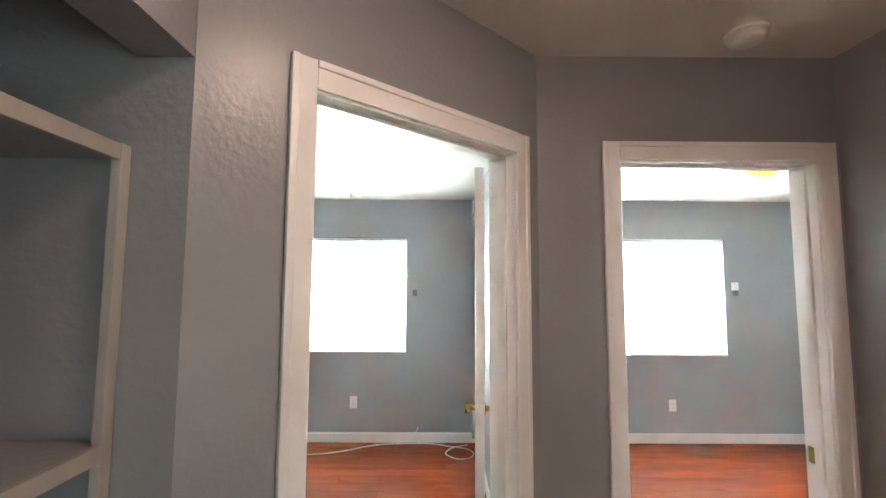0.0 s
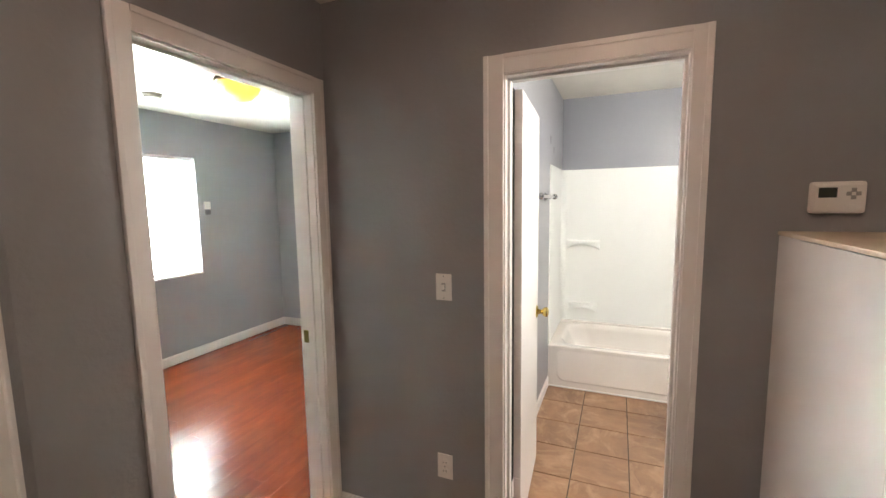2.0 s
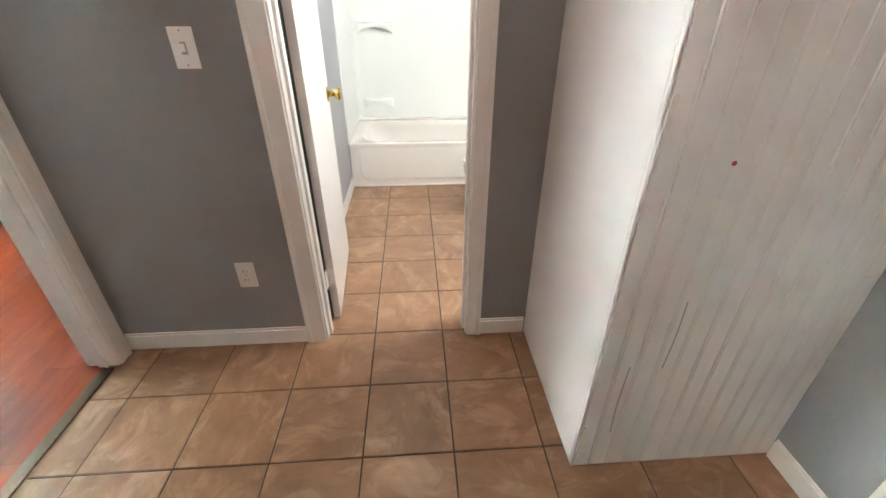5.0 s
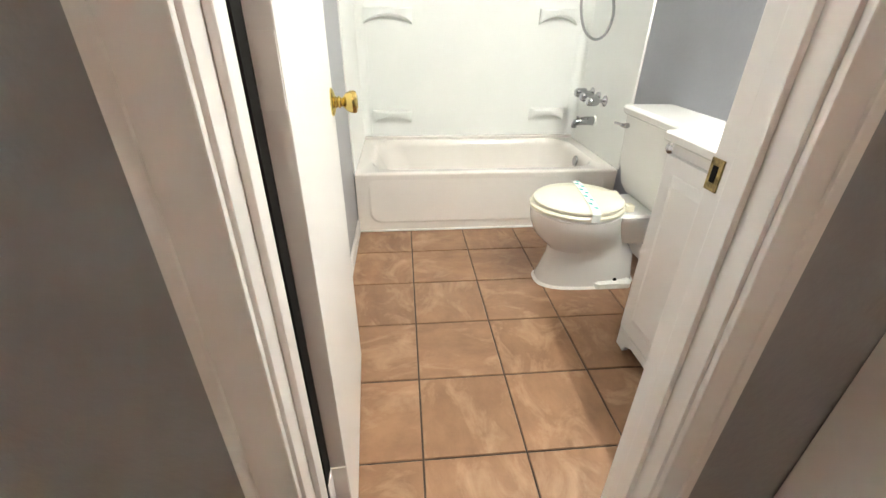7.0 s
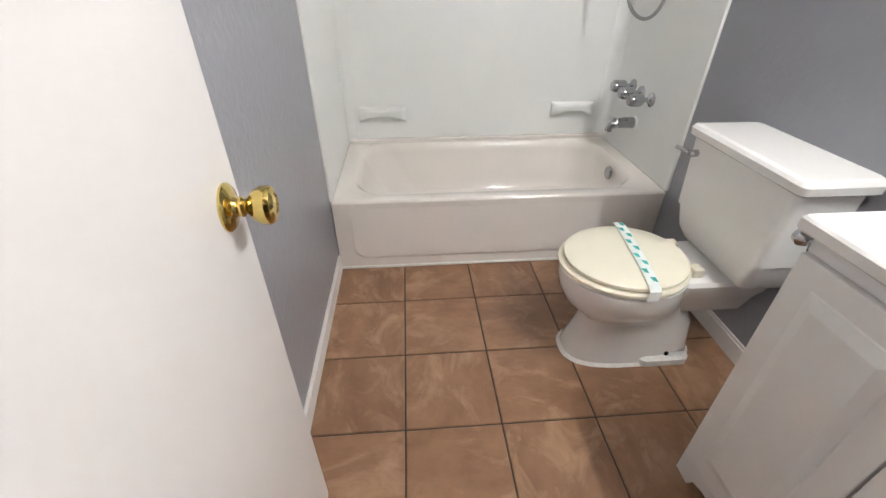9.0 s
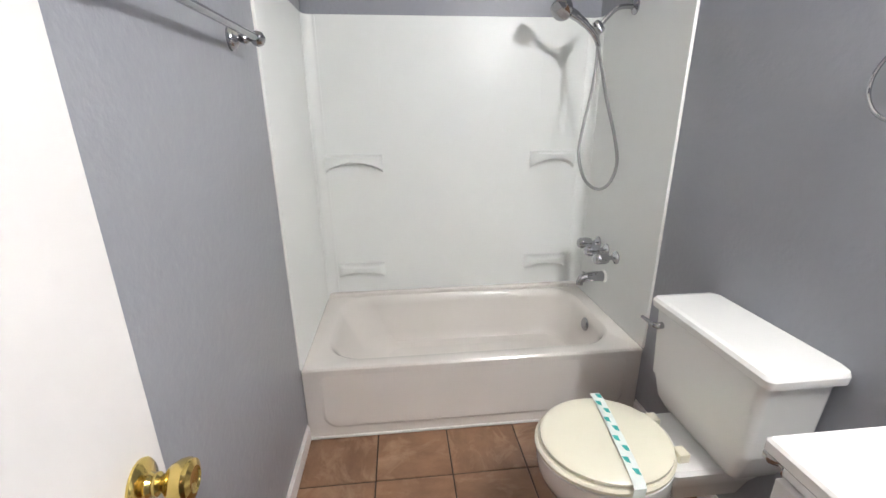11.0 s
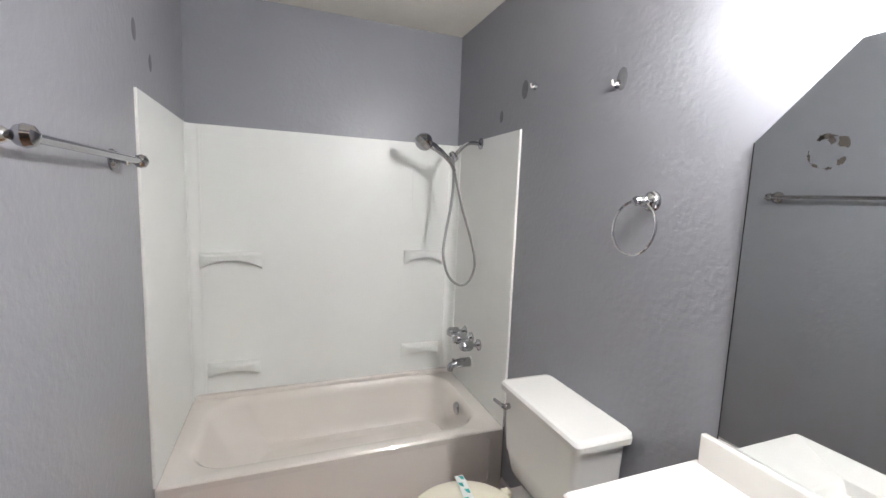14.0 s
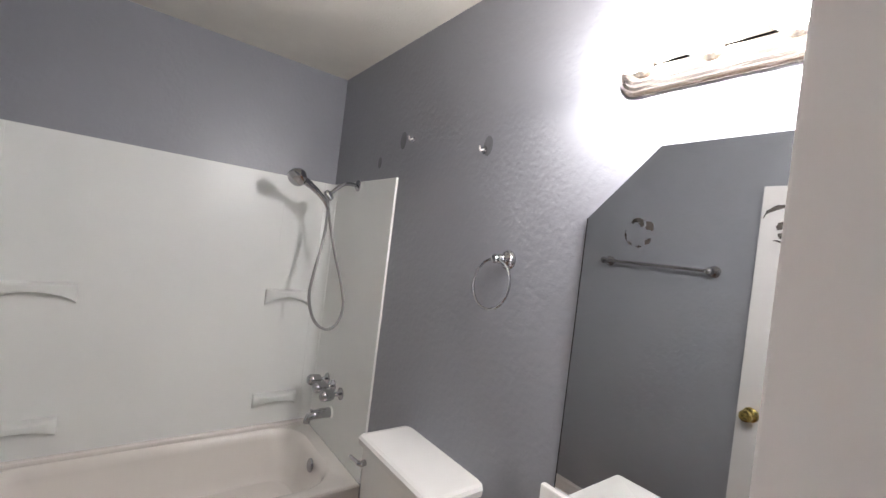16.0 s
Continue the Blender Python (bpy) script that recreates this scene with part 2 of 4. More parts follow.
def make(name, bm, material, smooth=False):
    bmesh.ops.recalc_face_normals(bm, faces=bm.faces)
    for e in bm.edges:
        if len(e.link_faces) == 2 and e.calc_face_angle(0.0) > 0.6:
            e.smooth = False
    me = bpy.data.meshes.new(name)
    bm.to_mesh(me)
    bm.free()
    me.materials.append(material)
    if smooth:
        for p in me.polygons:
            p.use_smooth = True
    return new(name, me)


def part(name, bm, material, parent, label=""):
    ob = make(name, bm, material)
    ob.parent = parent
    ob.matrix_parent_inverse = parent.matrix_basis.inverted()
    return tagged(ob, label)


def thing(name, at, label, category, group="", kind=""):
    ob = new(name)
    ob.empty_display_size = 0.1
    ob.matrix_basis = Matrix.Translation(at)
    return tagged(ob, label, category, group, kind)


def solid(name, bm, material, label, category="", kind="structure"):
    return tagged(make(name, bm, material), label, category, "", kind)


def B():
    return bmesh.new()


def boxes(*lst, bev=0.0, m=None):
    bm = B()
    for b in lst:
        box(bm, *b, bev=bev, m=m)
    return bm


# ---------------------------------------------------------------- plan
XC, YB, YS = 1.555, 1.66, -0.77          # hall: bath wall, bedroom wall, south wall
T = 0.115                                # wall thickness
BX0, BX1, BY0, BY1 = XC + T, 4.16, -0.62, 0.905   # bathroom
ZH, ZBATH, ZROOM = 2.46, 2.51, 2.44
YW = 4.388                               # window wall of the bedrooms
U = Vector((0.764, 0.645, 0)).normalized()
ANG = math.degrees(math.atan2(U.y, U.x))
EX, EY = -0.475, 0.925                   # corner where the slanted wall meets the closet wall
DOORH = 2.058
HEADTOP = 2.118
TOP = 2.62

# slanted wall with the door to the first bedroom; local x runs along it
MA = pose(EX, EY, 0, 0, 0, ANG)
LA = (Vector((0.371, YB, 0)) - Vector((EX, EY, 0))).length
A0, A1 = 0.244, 1.018
solid("wall_slanted", boxes((0, 0, 0, A0, T, TOP), (A1, 0, 0, LA + 0.05, T, TOP), (A0, 0, DOORH, A1, T, TOP), m=MA), WALL, "grey painted slanted hall wall with a doorway")
solid("wall_north", boxes((0.385, YB, 0, 0.695, YB + T, TOP), (1.472, YB, 0, XC + T, YB + T, TOP), (0.695, YB, DOORH, 1.472, YB + T, TOP)), WALL, "grey painted hall wall with a bedroom doorway")
solid("wall_east", boxes((XC, 0.822, 0, XC + T, YB, TOP), (XC, YS, 0, XC + T, 0.167, TOP), (XC, 0.167, DOORH, XC + T, 0.822, TOP)), WALL, "grey painted hall wall with the bathroom doorway")
solid("wall_south", boxes((0.555, YS - T, 0, XC + T, YS, TOP), (-2.6, YS - T, 0, -0.36, YS, TOP), (-0.36, YS - T, 2.06, 0.555, YS, TOP)), WALL, "pale grey painted hall wall beside a cased opening")
solid("wall_west", boxes((EX - T, YS, 0, EX, -0.45, TOP), (EX - T, -0.45, 2.035, EX, EY - 0.004, TOP)), WALL, "grey wall over an open closet recess")
for nm, b in (("wall_closet_side", (-1.1, EY, 0, EX, EY + 0.1, TOP)), ("wall_closet_back", (-1.2, -0.55, 0, -1.1, EY + 0.1, TOP)), ("wall_closet_end", (-1.1, -0.55, 0, EX - T, -0.45, TOP))):
    solid(nm, boxes(b), WALL, "grey inner wall of the closet recess")
solid("ceiling_hall", boxes((-1.2, YS, ZH, XC, YB, ZH + 0.1)), CEIL, "cream textured hall ceiling")

# bathroom shell
solid("wall_bath_north", boxes((BX0, BY1, 0, BX1 + T, BY1 + T, TOP)), BWALL, "grey satin bathroom wall with the towel bar")
solid("wall_bath_south", boxes((BX0, BY0 - T, 0, BX1 + T, BY0, TOP)), BWALL, "grey satin bathroom wall behind toilet and vanity")
solid("wall_bath_east", boxes((BX1, BY0, 0, BX1 + T, BY1, TOP)), BWALL, "grey satin bathroom wall above the tub surround")
solid("wall_bath_west", boxes((BX0 + 0.0005, 0.822, 0, BX0 + 0.003, BY1, TOP), (BX0 + 0.0005, BY0, 0, BX0 + 0.003, 0.167, TOP), (BX0 + 0.0005, 0.167, DOORH, BX0 + 0.003, 0.822, TOP)), BWALL, "grey satin bathroom face of the door wall")
solid("ceiling_bath", boxes((BX0, BY0, ZBATH, BX1, BY1, ZBATH + 0.1)), CEIL, "cream textured bathroom ceiling")

# bedrooms: A beyond the slanted wall, B beyond the north wall
AX0, AX1, RX0, RX1 = -3.0, 0.385, 0.5, 4.03
WA = (-1.48, -0.322, 0.89, 2.04)         # window openings: x0, x1, z0, z1
WB = (1.58, 2.932, 0.87, 2.045)
for nm, x0, x1, w in (("wall_bedroom_window", AX0, RX0 - 0.0575, WA), ("wall_bedroom_window_east", RX0 - 0.0575, RX1 + 0.1, WB)):
    solid(nm, boxes((x0, YW, 0, w[0], YW + 0.15, TOP), (w[1], YW, 0, x1, YW + 0.15, TOP), (w[0], YW, 0, w[1], YW + 0.15, w[2]), (w[0], YW, w[3], w[1], YW + 0.15, TOP)), RWALL, "blue-grey bedroom wall around a window")
solid("wall_partition", boxes((AX1, YB + T, 0, RX0, YW, TOP)), RWALL, "blue-grey partition between the bedrooms")
solid("wall_bedroom_west", boxes((AX0 - 0.1, EY + 0.1, 0, AX0, YW + 0.15, TOP)), RWALL, "blue-grey bedroom side wall")
solid("wall_bedroom_near", boxes((AX0, EY, 0, -1.2, EY + 0.1, TOP)), RWALL, "blue-grey bedroom wall beside the closet")
solid("wall_bedroom_east", boxes((RX1, YB, 0, RX1 + 0.1, YW, TOP)), RWALL, "blue-grey bedroom side wall")
solid("wall_bedroom_south", boxes((XC + T, YB, 0, RX1, YB + T, TOP)), RWALL, "blue-grey bedroom wall beside the doorway")
bm = B()
_c0, _c1 = MA @ Vector((-0.15, T + 0.001, 0)), MA @ Vector((LA + 0.05, T + 0.001, 0))
_pl = [(AX0, EY), (_c0.x, _c0.y), (_c1.x, _c1.y), (AX1, YB + T), (AX1, YW), (AX0, YW)]
for z in (ZROOM, ZROOM + 0.1):
    bm.faces.new([bm.verts.new((x, y, z)) for x, y in _pl])
solid("ceiling_bedroom_west", bm, CEIL, "white textured bedroom ceiling")
solid("ceiling_bedroom_east", boxes((RX0, YB + T, ZROOM, RX1, YW, ZROOM + 0.1)), CEIL, "white textured bedroom ceiling")

# living space south of the hall
LX0, LX1, LY0 = -2.6, 3.4, -4.6
solid("wall_living_west", boxes((LX0 - 0.1, LY0, 0, LX0, YS, TOP)), WALL, "grey painted living room wall")
solid("wall_living_east", boxes((LX1, LY0, 0, LX1 + 0.1, YS - T, TOP)), WALL, "grey painted living room wall")
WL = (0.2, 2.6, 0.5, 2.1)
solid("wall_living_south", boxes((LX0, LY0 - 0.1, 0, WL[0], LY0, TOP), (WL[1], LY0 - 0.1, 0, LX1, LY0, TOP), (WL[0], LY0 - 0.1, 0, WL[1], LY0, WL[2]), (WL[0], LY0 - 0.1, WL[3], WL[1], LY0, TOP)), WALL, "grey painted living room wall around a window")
solid("wall_living_north", boxes((XC + T, YS - T, 0, LX1, YS - T + 0.03, TOP)), WALL, "grey painted living room wall")
solid("ceiling_living", boxes((LX0, LY0, ZH, LX1, YS - T, ZH + 0.1)), CEIL, "cream textured living room ceiling")
# out of view; added over every room so no sky light leaks in
solid("roof", boxes((-4, -6, TOP, 5.5, 5, TOP + 0.1)), CEIL, "unseen flat deck added above the rooms to block the sky")

# outdoors
solid("ground", boxes((-60, -60, -0.3, 60, 60, -0.15)), GROUT, "dark bare ground outside the windows")
# the south one is out of view, a dimmed glow for the living room
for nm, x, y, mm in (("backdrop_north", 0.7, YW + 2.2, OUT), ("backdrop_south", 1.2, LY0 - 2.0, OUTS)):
    solid(nm, boxes((x - 5, y, 0.0, x + 5, y + 0.02, 5.0)), mm, "glowing hazy sky and foliage backdrop outdoors")


# ---------------------------------------------------------------- doors and trim
def door_frame(name, m, w, label, depth=T, h=DOORH, cas=0.066, stop=True, far=(1, 1), top=HEADTOP, latch_cas=None):
    """Jamb lining, stops and casing on both sides. Local x along the wall, y through it."""
    ob = thing(name, m.translation, label, "door frame", kind="structure")
    j, e = 0.018, 0.002
    cr = latch_cas or cas
    for a, b in ((0, j), (w - j, w)):
        part("jamb", boxes((a, -e, 0, b, depth + e, h - j), bev=0.0015, m=m), TRIM, ob)
    part("head_jamb", boxes((0, -e, h - j, w, depth + e, h), bev=0.0015, m=m), TRIM, ob)
    if stop:
        part("stop", boxes((j, 0.035, 0, j + 0.011, 0.070, h - j), bev=0.002, m=m), TRIM, ob)
        part("stop", boxes((w - j - 0.011, 0.035, 0, w - j, 0.070, h - j), bev=0.002, m=m), TRIM, ob)
        part("stop", boxes((j + 0.011, 0.035, h - j - 0.011, w - j - 0.011, 0.070, h - j), bev=0.002, m=m), TRIM, ob)
    for s0, s1, s2, sides in ((-e, -0.014, -0.019, (1, 1)), (depth + e, depth + 0.014, depth + 0.019, far)):
        for on, x0, x1, b0, b1 in ((sides[0], 0.012 - cas, 0.012, 0.012 - cas, 0.032 - cas), (sides[1], w - 0.012, w - 0.012 + cr, w - 0.032 + cr, w - 0.012 + cr)):
            if not on:
                continue
            bm = boxes((x0, min(s0, s1), 0, x1, max(s0, s1), top), bev=0.003, m=m)
            box(bm, b0, min(s0, s2), 0, b1, max(s0, s2), top, bev=0.004, m=m)
            part("casing", bm, TRIM, ob)
        bm = boxes((0.012, min(s0, s1), h - 0.012, w - 0.012, max(s0, s1), top), bev=0.003, m=m)
        box(bm, 0.012, min(s0, s2), top - 0.02, w - 0.012, max(s0, s2), top, bev=0.004, m=m)
        part("head_casing", bm, TRIM, ob)
    return ob


def knob_set(m, parent, material=BRASS):
    """A round knob on its rose; local z points out of the door."""
    k = part("knob", lathe(B(), [(0.035, 0), (0.035, 0.003), (0.031, 0.007), (0.016, 0.011), (0.012, 0.016), (0.015, 0.019), (0.015, 0.022), (0.011, 0.026), (0.013, 0.030), (0.022, 0.037), (0.0275, 0.048), (0.0285, 0.057), (0.026, 0.063), (0.017, 0.066), (0.015, 0.064), (0.005, 0.063)], m), material, parent, "polished brass door knob")
    return k


MC = Matrix(((0, 1, 0, XC), (-1, 0, 0, 0.822), (0, 0, 1, 0), (0, 0, 0, 1)))
f3 = door_frame("door_3", MC, 0.655, "white painted bathroom door frame with casing", cas=0.080, far=(0, 0), latch_cas=0.060)
MB = pose(0.695, YB, 0)
f2 = door_frame("door_2", MB, 0.777, "white painted bedroom door frame with casing")
f1 = door_frame("door_1", MA @ pose(A0, 0, 0), A1 - A0, "white painted frame in the slanted wall", cas=0.064)
MS = Matrix(((-1, 0, 0, 0.555), (0, -1, 0, YS), (0, 0, 1, 0), (0, 0, 0, 1)))
f4 = door_frame("door_4", MS, 0.915, "white cased opening to the living room", stop=False, h=2.06, cas=0.085)

# strike plates on latch sides
sp = part("strike_plate", boxes((XC + 0.092, 0.184, 0.912, XC + 0.1165, 0.1875, 0.958)), WORN, f3, "worn brass strike plate")
part("latch_hole", boxes((XC + 0.099, 0.1872, 0.924, XC + 0.110, 0.1882, 0.948)), BLACK, sp)
part("strike_plate", boxes((1.4505, YB + 0.072, 0.90, 1.455, YB + 0.105, 0.96)), BRASS, f2)


def slab_door(name, m, w, label, both=True):
    """A flush slab hung at the local origin, x to its free edge, y across its thickness, with knobs and hinges."""
    ob = thing(name, m.translation, label, "door")
    part("slab", boxes((0.003, 0, 0.012, w, 0.035, 2.02), bev=0.002, m=m), DOORW, ob)
    knob_set(m @ pose(w - 0.058, 0.0, 0.93, 90, 0, 0), ob)
    if both:
        knob_set(m @ pose(w - 0.058, 0.035, 0.93, -90, 0, 0), ob)
    part("latch", boxes((w - 0.0005, 0.006, 0.90, w + 0.0015, 0.029, 0.96), m=m), BRASS, ob)
    for z in (0.2, 1.02, 1.80):
        h = part("hinge", boxes((0.0, 0.002, z, 0.0035, 0.034, z + 0.09), m=m), TRIM, ob, "painted steel butt hinge")
        part("hinge_pin", lathe(B(), [(0.006, -0.003), (0.006, 0.093)], m @ pose(0.0, 0.04, z), 10), GALV, h)
    return ob


# thin black strip on the jamb paints the shade of the hinge gap
part("hinge_gap_shade", boxes((1.654, 0.7995, 0.02, 1.690, 0.8036, 2.02)), BLACK, f3, "black strip painting the hinge gap's shade")
part("hinge_leaf", boxes((1.650, 0.7965, 0.205, 1.686, 0.7993, 0.295), bev=0.001), TRIM, f3, "white painted hinge leaf")
# bathroom door stands open along the towel-bar wall; the black strip above darkens its hinge gap
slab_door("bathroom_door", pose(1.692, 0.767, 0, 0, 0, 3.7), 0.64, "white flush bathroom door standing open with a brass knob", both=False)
slab_door("bedroom_door", pose(0.192, 1.664, 0, 0, 0, 84.3), 0.73, "white flush bedroom door standing open along the side wall")


def baseboard(x0, y0, x1, y1, n, h=0.085, m=None):
    """A run of baseboard on the wall line from (x0, y0) to (x1, y1), proud along n."""
    d = Vector((x1 - x0, y1 - y0, 0))
    a = math.degrees(math.atan2(d.y, d.x))
    mm = pose(x0, y0, 0, 0, 0, a)
    side = 1 if (mm.to_3x3() @ Vector((0, 1, 0))).dot(Vector((*n, 0))) > 0 else -1
    bm = boxes((0, min(0, side * 0.011), 0.002, d.length, max(0, side * 0.011), h - 0.012), m=mm)
    box(bm, 0, min(0, side * 0.007), h - 0.012, d.length, max(0, side * 0.007), h, bev=0.002, m=mm)
    return solid("baseboard", bm, TRIM, "white painted baseboard along a wall", "baseboard")


baseboard(XC, 0.887, XC, YB, (-1, 0))
baseboard(XC, YS + 0.69, XC, 0.119, (-1, 0))
baseboard(0.625, YS, 0.885, YS, (0, 1))
baseboard(0.43, YB, 0.64, YB, (0, -1))
baseboard(BX0 + 0.01, BY1, 3.378, BY1, (0, -1))
baseboard(2.36, BY0, 3.378, BY0, (0, 1))
baseboard(AX0, YW, AX1, YW, (0, -1), 0.1)
baseboard(AX1, 2.0, AX1, YW - 0.012, (-1, 0), 0.1)
baseboard(RX0, YW, RX1, YW, (0, -1), 0.1)
baseboard(RX1, YB + T, RX1, YW - 0.012, (-1, 0), 0.1)


# ---------------------------------------------------------------- windows with blinds
def window(name, w, label):
    x0, x1, z0, z1 = w
    ob = thing(name, (x0, YW, z0), label, "window", kind="structure")
    ya, yb = YW + 0.085, YW + 0.135
    for b in ((x0, ya, z0, x1, yb, z0 + 0.045), (x0, ya, z1 - 0.045, x1, yb, z1), (x0, ya, z0 + 0.045, x0 + 0.045, yb, z1 - 0.045), (x1 - 0.045, ya, z0 + 0.045, x1, yb, z1 - 0.045)):
        part("window_frame", boxes(b, bev=0.004), WIN, ob)
    xm = (x0 + x1) / 2
    part("meeting_rail", boxes((xm - 0.03, ya - 0.01, z0 + 0.045, xm + 0.03, yb, z1 - 0.045), bev=0.004), WIN, ob)
    for a, b in ((x0 + 0.045, xm - 0.03), (xm + 0.03, x1 - 0.045)):
        p = part("pane", boxes((a, ya + 0.02, z0 + 0.045, b, ya + 0.024, z1 - 0.045)), GLASS, ob)
        p.visible_shadow = False
    part("window_sill", boxes((x0, YW - 0.012, z0 - 0.012, x1, ya, z0 + 0.004), bev=0.003), TRIM, ob)
    bl = thing("window_blind", (x0, YW, z1), "white horizontal vinyl blind lowered over a bright window", "blind")
    part("head_rail", boxes((x0 + 0.008, YW + 0.02, z1 - 0.04, x1 - 0.008, YW + 0.06, z1 - 0.003), bev=0.003), WIN, bl)
    part("bottom_rail", boxes((x0 + 0.01, YW + 0.028, z0 + 0.02, x1 - 0.01, YW + 0.052, z0 + 0.038), bev=0.004), WIN, bl)
    me = None
    z = z0 + 0.055
    while z < z1 - 0.05:
        if me is None:
            bm = B()
            rr = [[Vector((x, -0.0125 + 0.025 * i / 4, 0.003 * math.sin(math.pi * i / 4))) for i in range(5)] for x in (x0 + 0.012, x1 - 0.012)]
            loft(bm, rr, False, False, False)
            s = make("slat", bm, SLAT)
            me = s.data
        else:
            s = new("slat", me)
        s.parent = bl
        s.matrix_parent_inverse = bl.matrix_basis.inverted()
        s.matrix_basis = pose(0, YW + 0.04, z, -40, 0, 0)
        z += 0.0235
    for x in (x0 + 0.15, xm, x1 - 0.15):
        part("ladder_cord", tube(B(), [(x, YW + 0.027, z1 - 0.04), (x, YW + 0.027, z0 + 0.03)], 0.0012, 6), WIN, bl)
    return ob


window("window_1", WA, "white vinyl slider window with blind, bright daylight")
window("window_2", WB, "white vinyl slider window with blind, bright daylight")


# ---------------------------------------------------------------- wall plates and small hall fixtures
def outlet(m, group="wall plates", switch=False):
    """Local x to the right, z up, y out of the wall."""
    ob = thing("light_switch" if switch else "wall_outlet", m.translation, "white plastic toggle switch plate on grey wall" if switch else "white plastic duplex outlet plate low on the wall", "switch" if switch else "outlet", group)
    part("plate", boxes((-0.036, 0, -0.058, 0.036, 0.006, 0.058), bev=0.0025, m=m), PLASTIC, ob)
    if switch:
        part("toggle", boxes((-0.005, 0.004, -0.012, 0.005, 0.018, 0.010), bev=0.002, m=m @ pose(0, 0, 0, 12, 0, 0)), PLASTIC, ob)
        part("bezel", boxes((-0.009, 0.005, -0.018, 0.009, 0.0075, 0.018), bev=0.001, m=m), GREYP, ob)
    else:
        for z in (-0.021, 0.021):
            part("socket", lathe(B(), [(0.016, 0.005), (0.016, 0.0075), (0.014, 0.008)], m @ pose(0, 0, z, -90, 0, 0), 16), PLASTIC, ob)
            part("slot", boxes((-0.008, 0.0078, z - 0.004, -0.006, 0.0086, z + 0.005), (0.006, 0.0078, z - 0.004, 0.008, 0.0086, z + 0.005), m=m), BLACK, ob)
    for z in ((-0.048, 0.048) if switch else (0.0,)):
        part("screw", lathe(B(), [(0.003, 0.005), (0.003, 0.0072), (0.001, 0.0076)], m @ pose(0, 0, z, -90, 0, 0), 8), GALV, ob)
    return ob


def facing(x, y, z, deg):
    """A pose on a wall whose outward normal points deg from the x axis."""
    return pose(x, y, z, 0, 0, deg - 90)


outlet(facing(XC, 1.075, 1.195, 180), switch=True)
outlet(facing(XC, 1.082, 0.366, 180))
outlet(facing(-0.838, YW, 0.39, -90))
outlet(facing(2.353, YW, 0.37, -90))

th = thing("thermostat", (XC, -0.217, 1.556), "white digital thermostat with small dark screen", "thermostat")
mt = facing(XC, -0.217, 1.556, 180)
part("body", boxes((-0.067, 0, -0.048, 0.067, 0.026, 0.048), bev=0.012, m=mt), PLASTIC, th)
part("screen", boxes((0.004, 0.0262, 0.0, 0.048, 0.0275, 0.03), m=mt), LCD, th)
for dx, dz in ((-0.034, 0.022), (-0.034, 0.0), (-0.023, 0.011), (-0.045, 0.011)):
    part("button", boxes((dx - 0.006, 0.026, dz - 0.006, dx + 0.006, 0.0295, dz + 0.006), bev=0.0015, m=mt), GREYP, th)
for dx in (0.04, 0.015, -0.03):
    part("button", boxes((dx - 0.009, 0.026, -0.03, dx + 0.009, 0.029, -0.022), bev=0.001, m=mt), PLASTIC, th)

# beadboard cabinet
CX0, CY0, CY1, CZ = 0.891, YS, -0.087, 1.452
cab = thing("beadboard_cabinet", (CX0, CY1, 0), "white painted beadboard enclosure standing in the hall corner", "cabinet")
part("side_panel", boxes((CX0 + 0.012, CY1 - 0.014, 0.003, XC - 0.002, CY1, CZ - 0.014), bev=0.001), BEAD, cab)
part("carcass", boxes((CX0 + 0.014, CY0 + 0.004, 0.004, XC - 0.004, CY1 - 0.016, CZ - 0.02)), BEAD, cab)
part("top_board", boxes((CX0 - 0.004, CY0 + 0.002, CZ - 0.012, XC - 0.002, CY1 + 0.004, CZ), bev=0.002), BEADTOP, cab, "tan worn board top")
nb = 12
wb = (CY1 - CY0 - 0.002) / nb
for i in range(nb):
    y = CY0 + 0.001 + i * wb
    bm = boxes((CX0, y + 0.002, 0.004, CX0 + 0.012, y + wb - 0.009, CZ - 0.016), bev=0.0015)
    loft(bm, [[Vector((CX0 + 0.004 - 0.004 * math.sin(a), y + wb - 0.0042 + 0.0035 * math.cos(a), z)) for a in np.linspace(0, math.pi, 7)] for z in (0.004, CZ - 0.016)], False, False, False)
    part("board", bm, BEAD, cab)
part("backing", boxes((CX0 + 0.0042, CY0 + 0.002, 0.004, CX0 + 0.0135, CY1 - 0.001, CZ - 0.016)), BEAD, cab)
for y, z in [(CY1 - 0.022, CZ - 0.05), (-0.33, CZ - 0.045), (-0.56, CZ - 0.045), (CY0 + 0.02, CZ - 0.045), (CY0 + 0.03, 1.05), (CY0 + 0.03, 0.72), (CY0 + 0.025, 0.42), (CY0 + 0.025, 0.15)] + [(CY1 - 0.018, z) for z in (1.16, 0.93, 0.64, 0.40, 0.2)]:
    part("screw_head", lathe(B(), [(0.008, 0), (0.0085, 0.003), (0.006, 0.006), (0.001, 0.007)], pose(CX0 + 0.001, y, z, 0, -90, 0), 12), BEAD, cab)
for pts in ([(CY1 - 0.195, 0.67), (CY1 - 0.197, 0.55), (CY1 - 0.192, 0.44)], [(CY1 - 0.098, 0.45), (CY1 - 0.094, 0.3), (CY1 - 0.1, 0.17)]):
    part("crack", tube(B(), [(CX0 - 0.0005, y, z) for y, z in pts], 0.0016, 5), GREYP, cab)
part("mark", lathe(B(), [(0.0005, 0), (0.006, 0.0006), (0.0005, 0.001)], pose(CX0, -0.27, 1.03, 0, -90, 0), 10), REDMARK, cab, "small red mark")

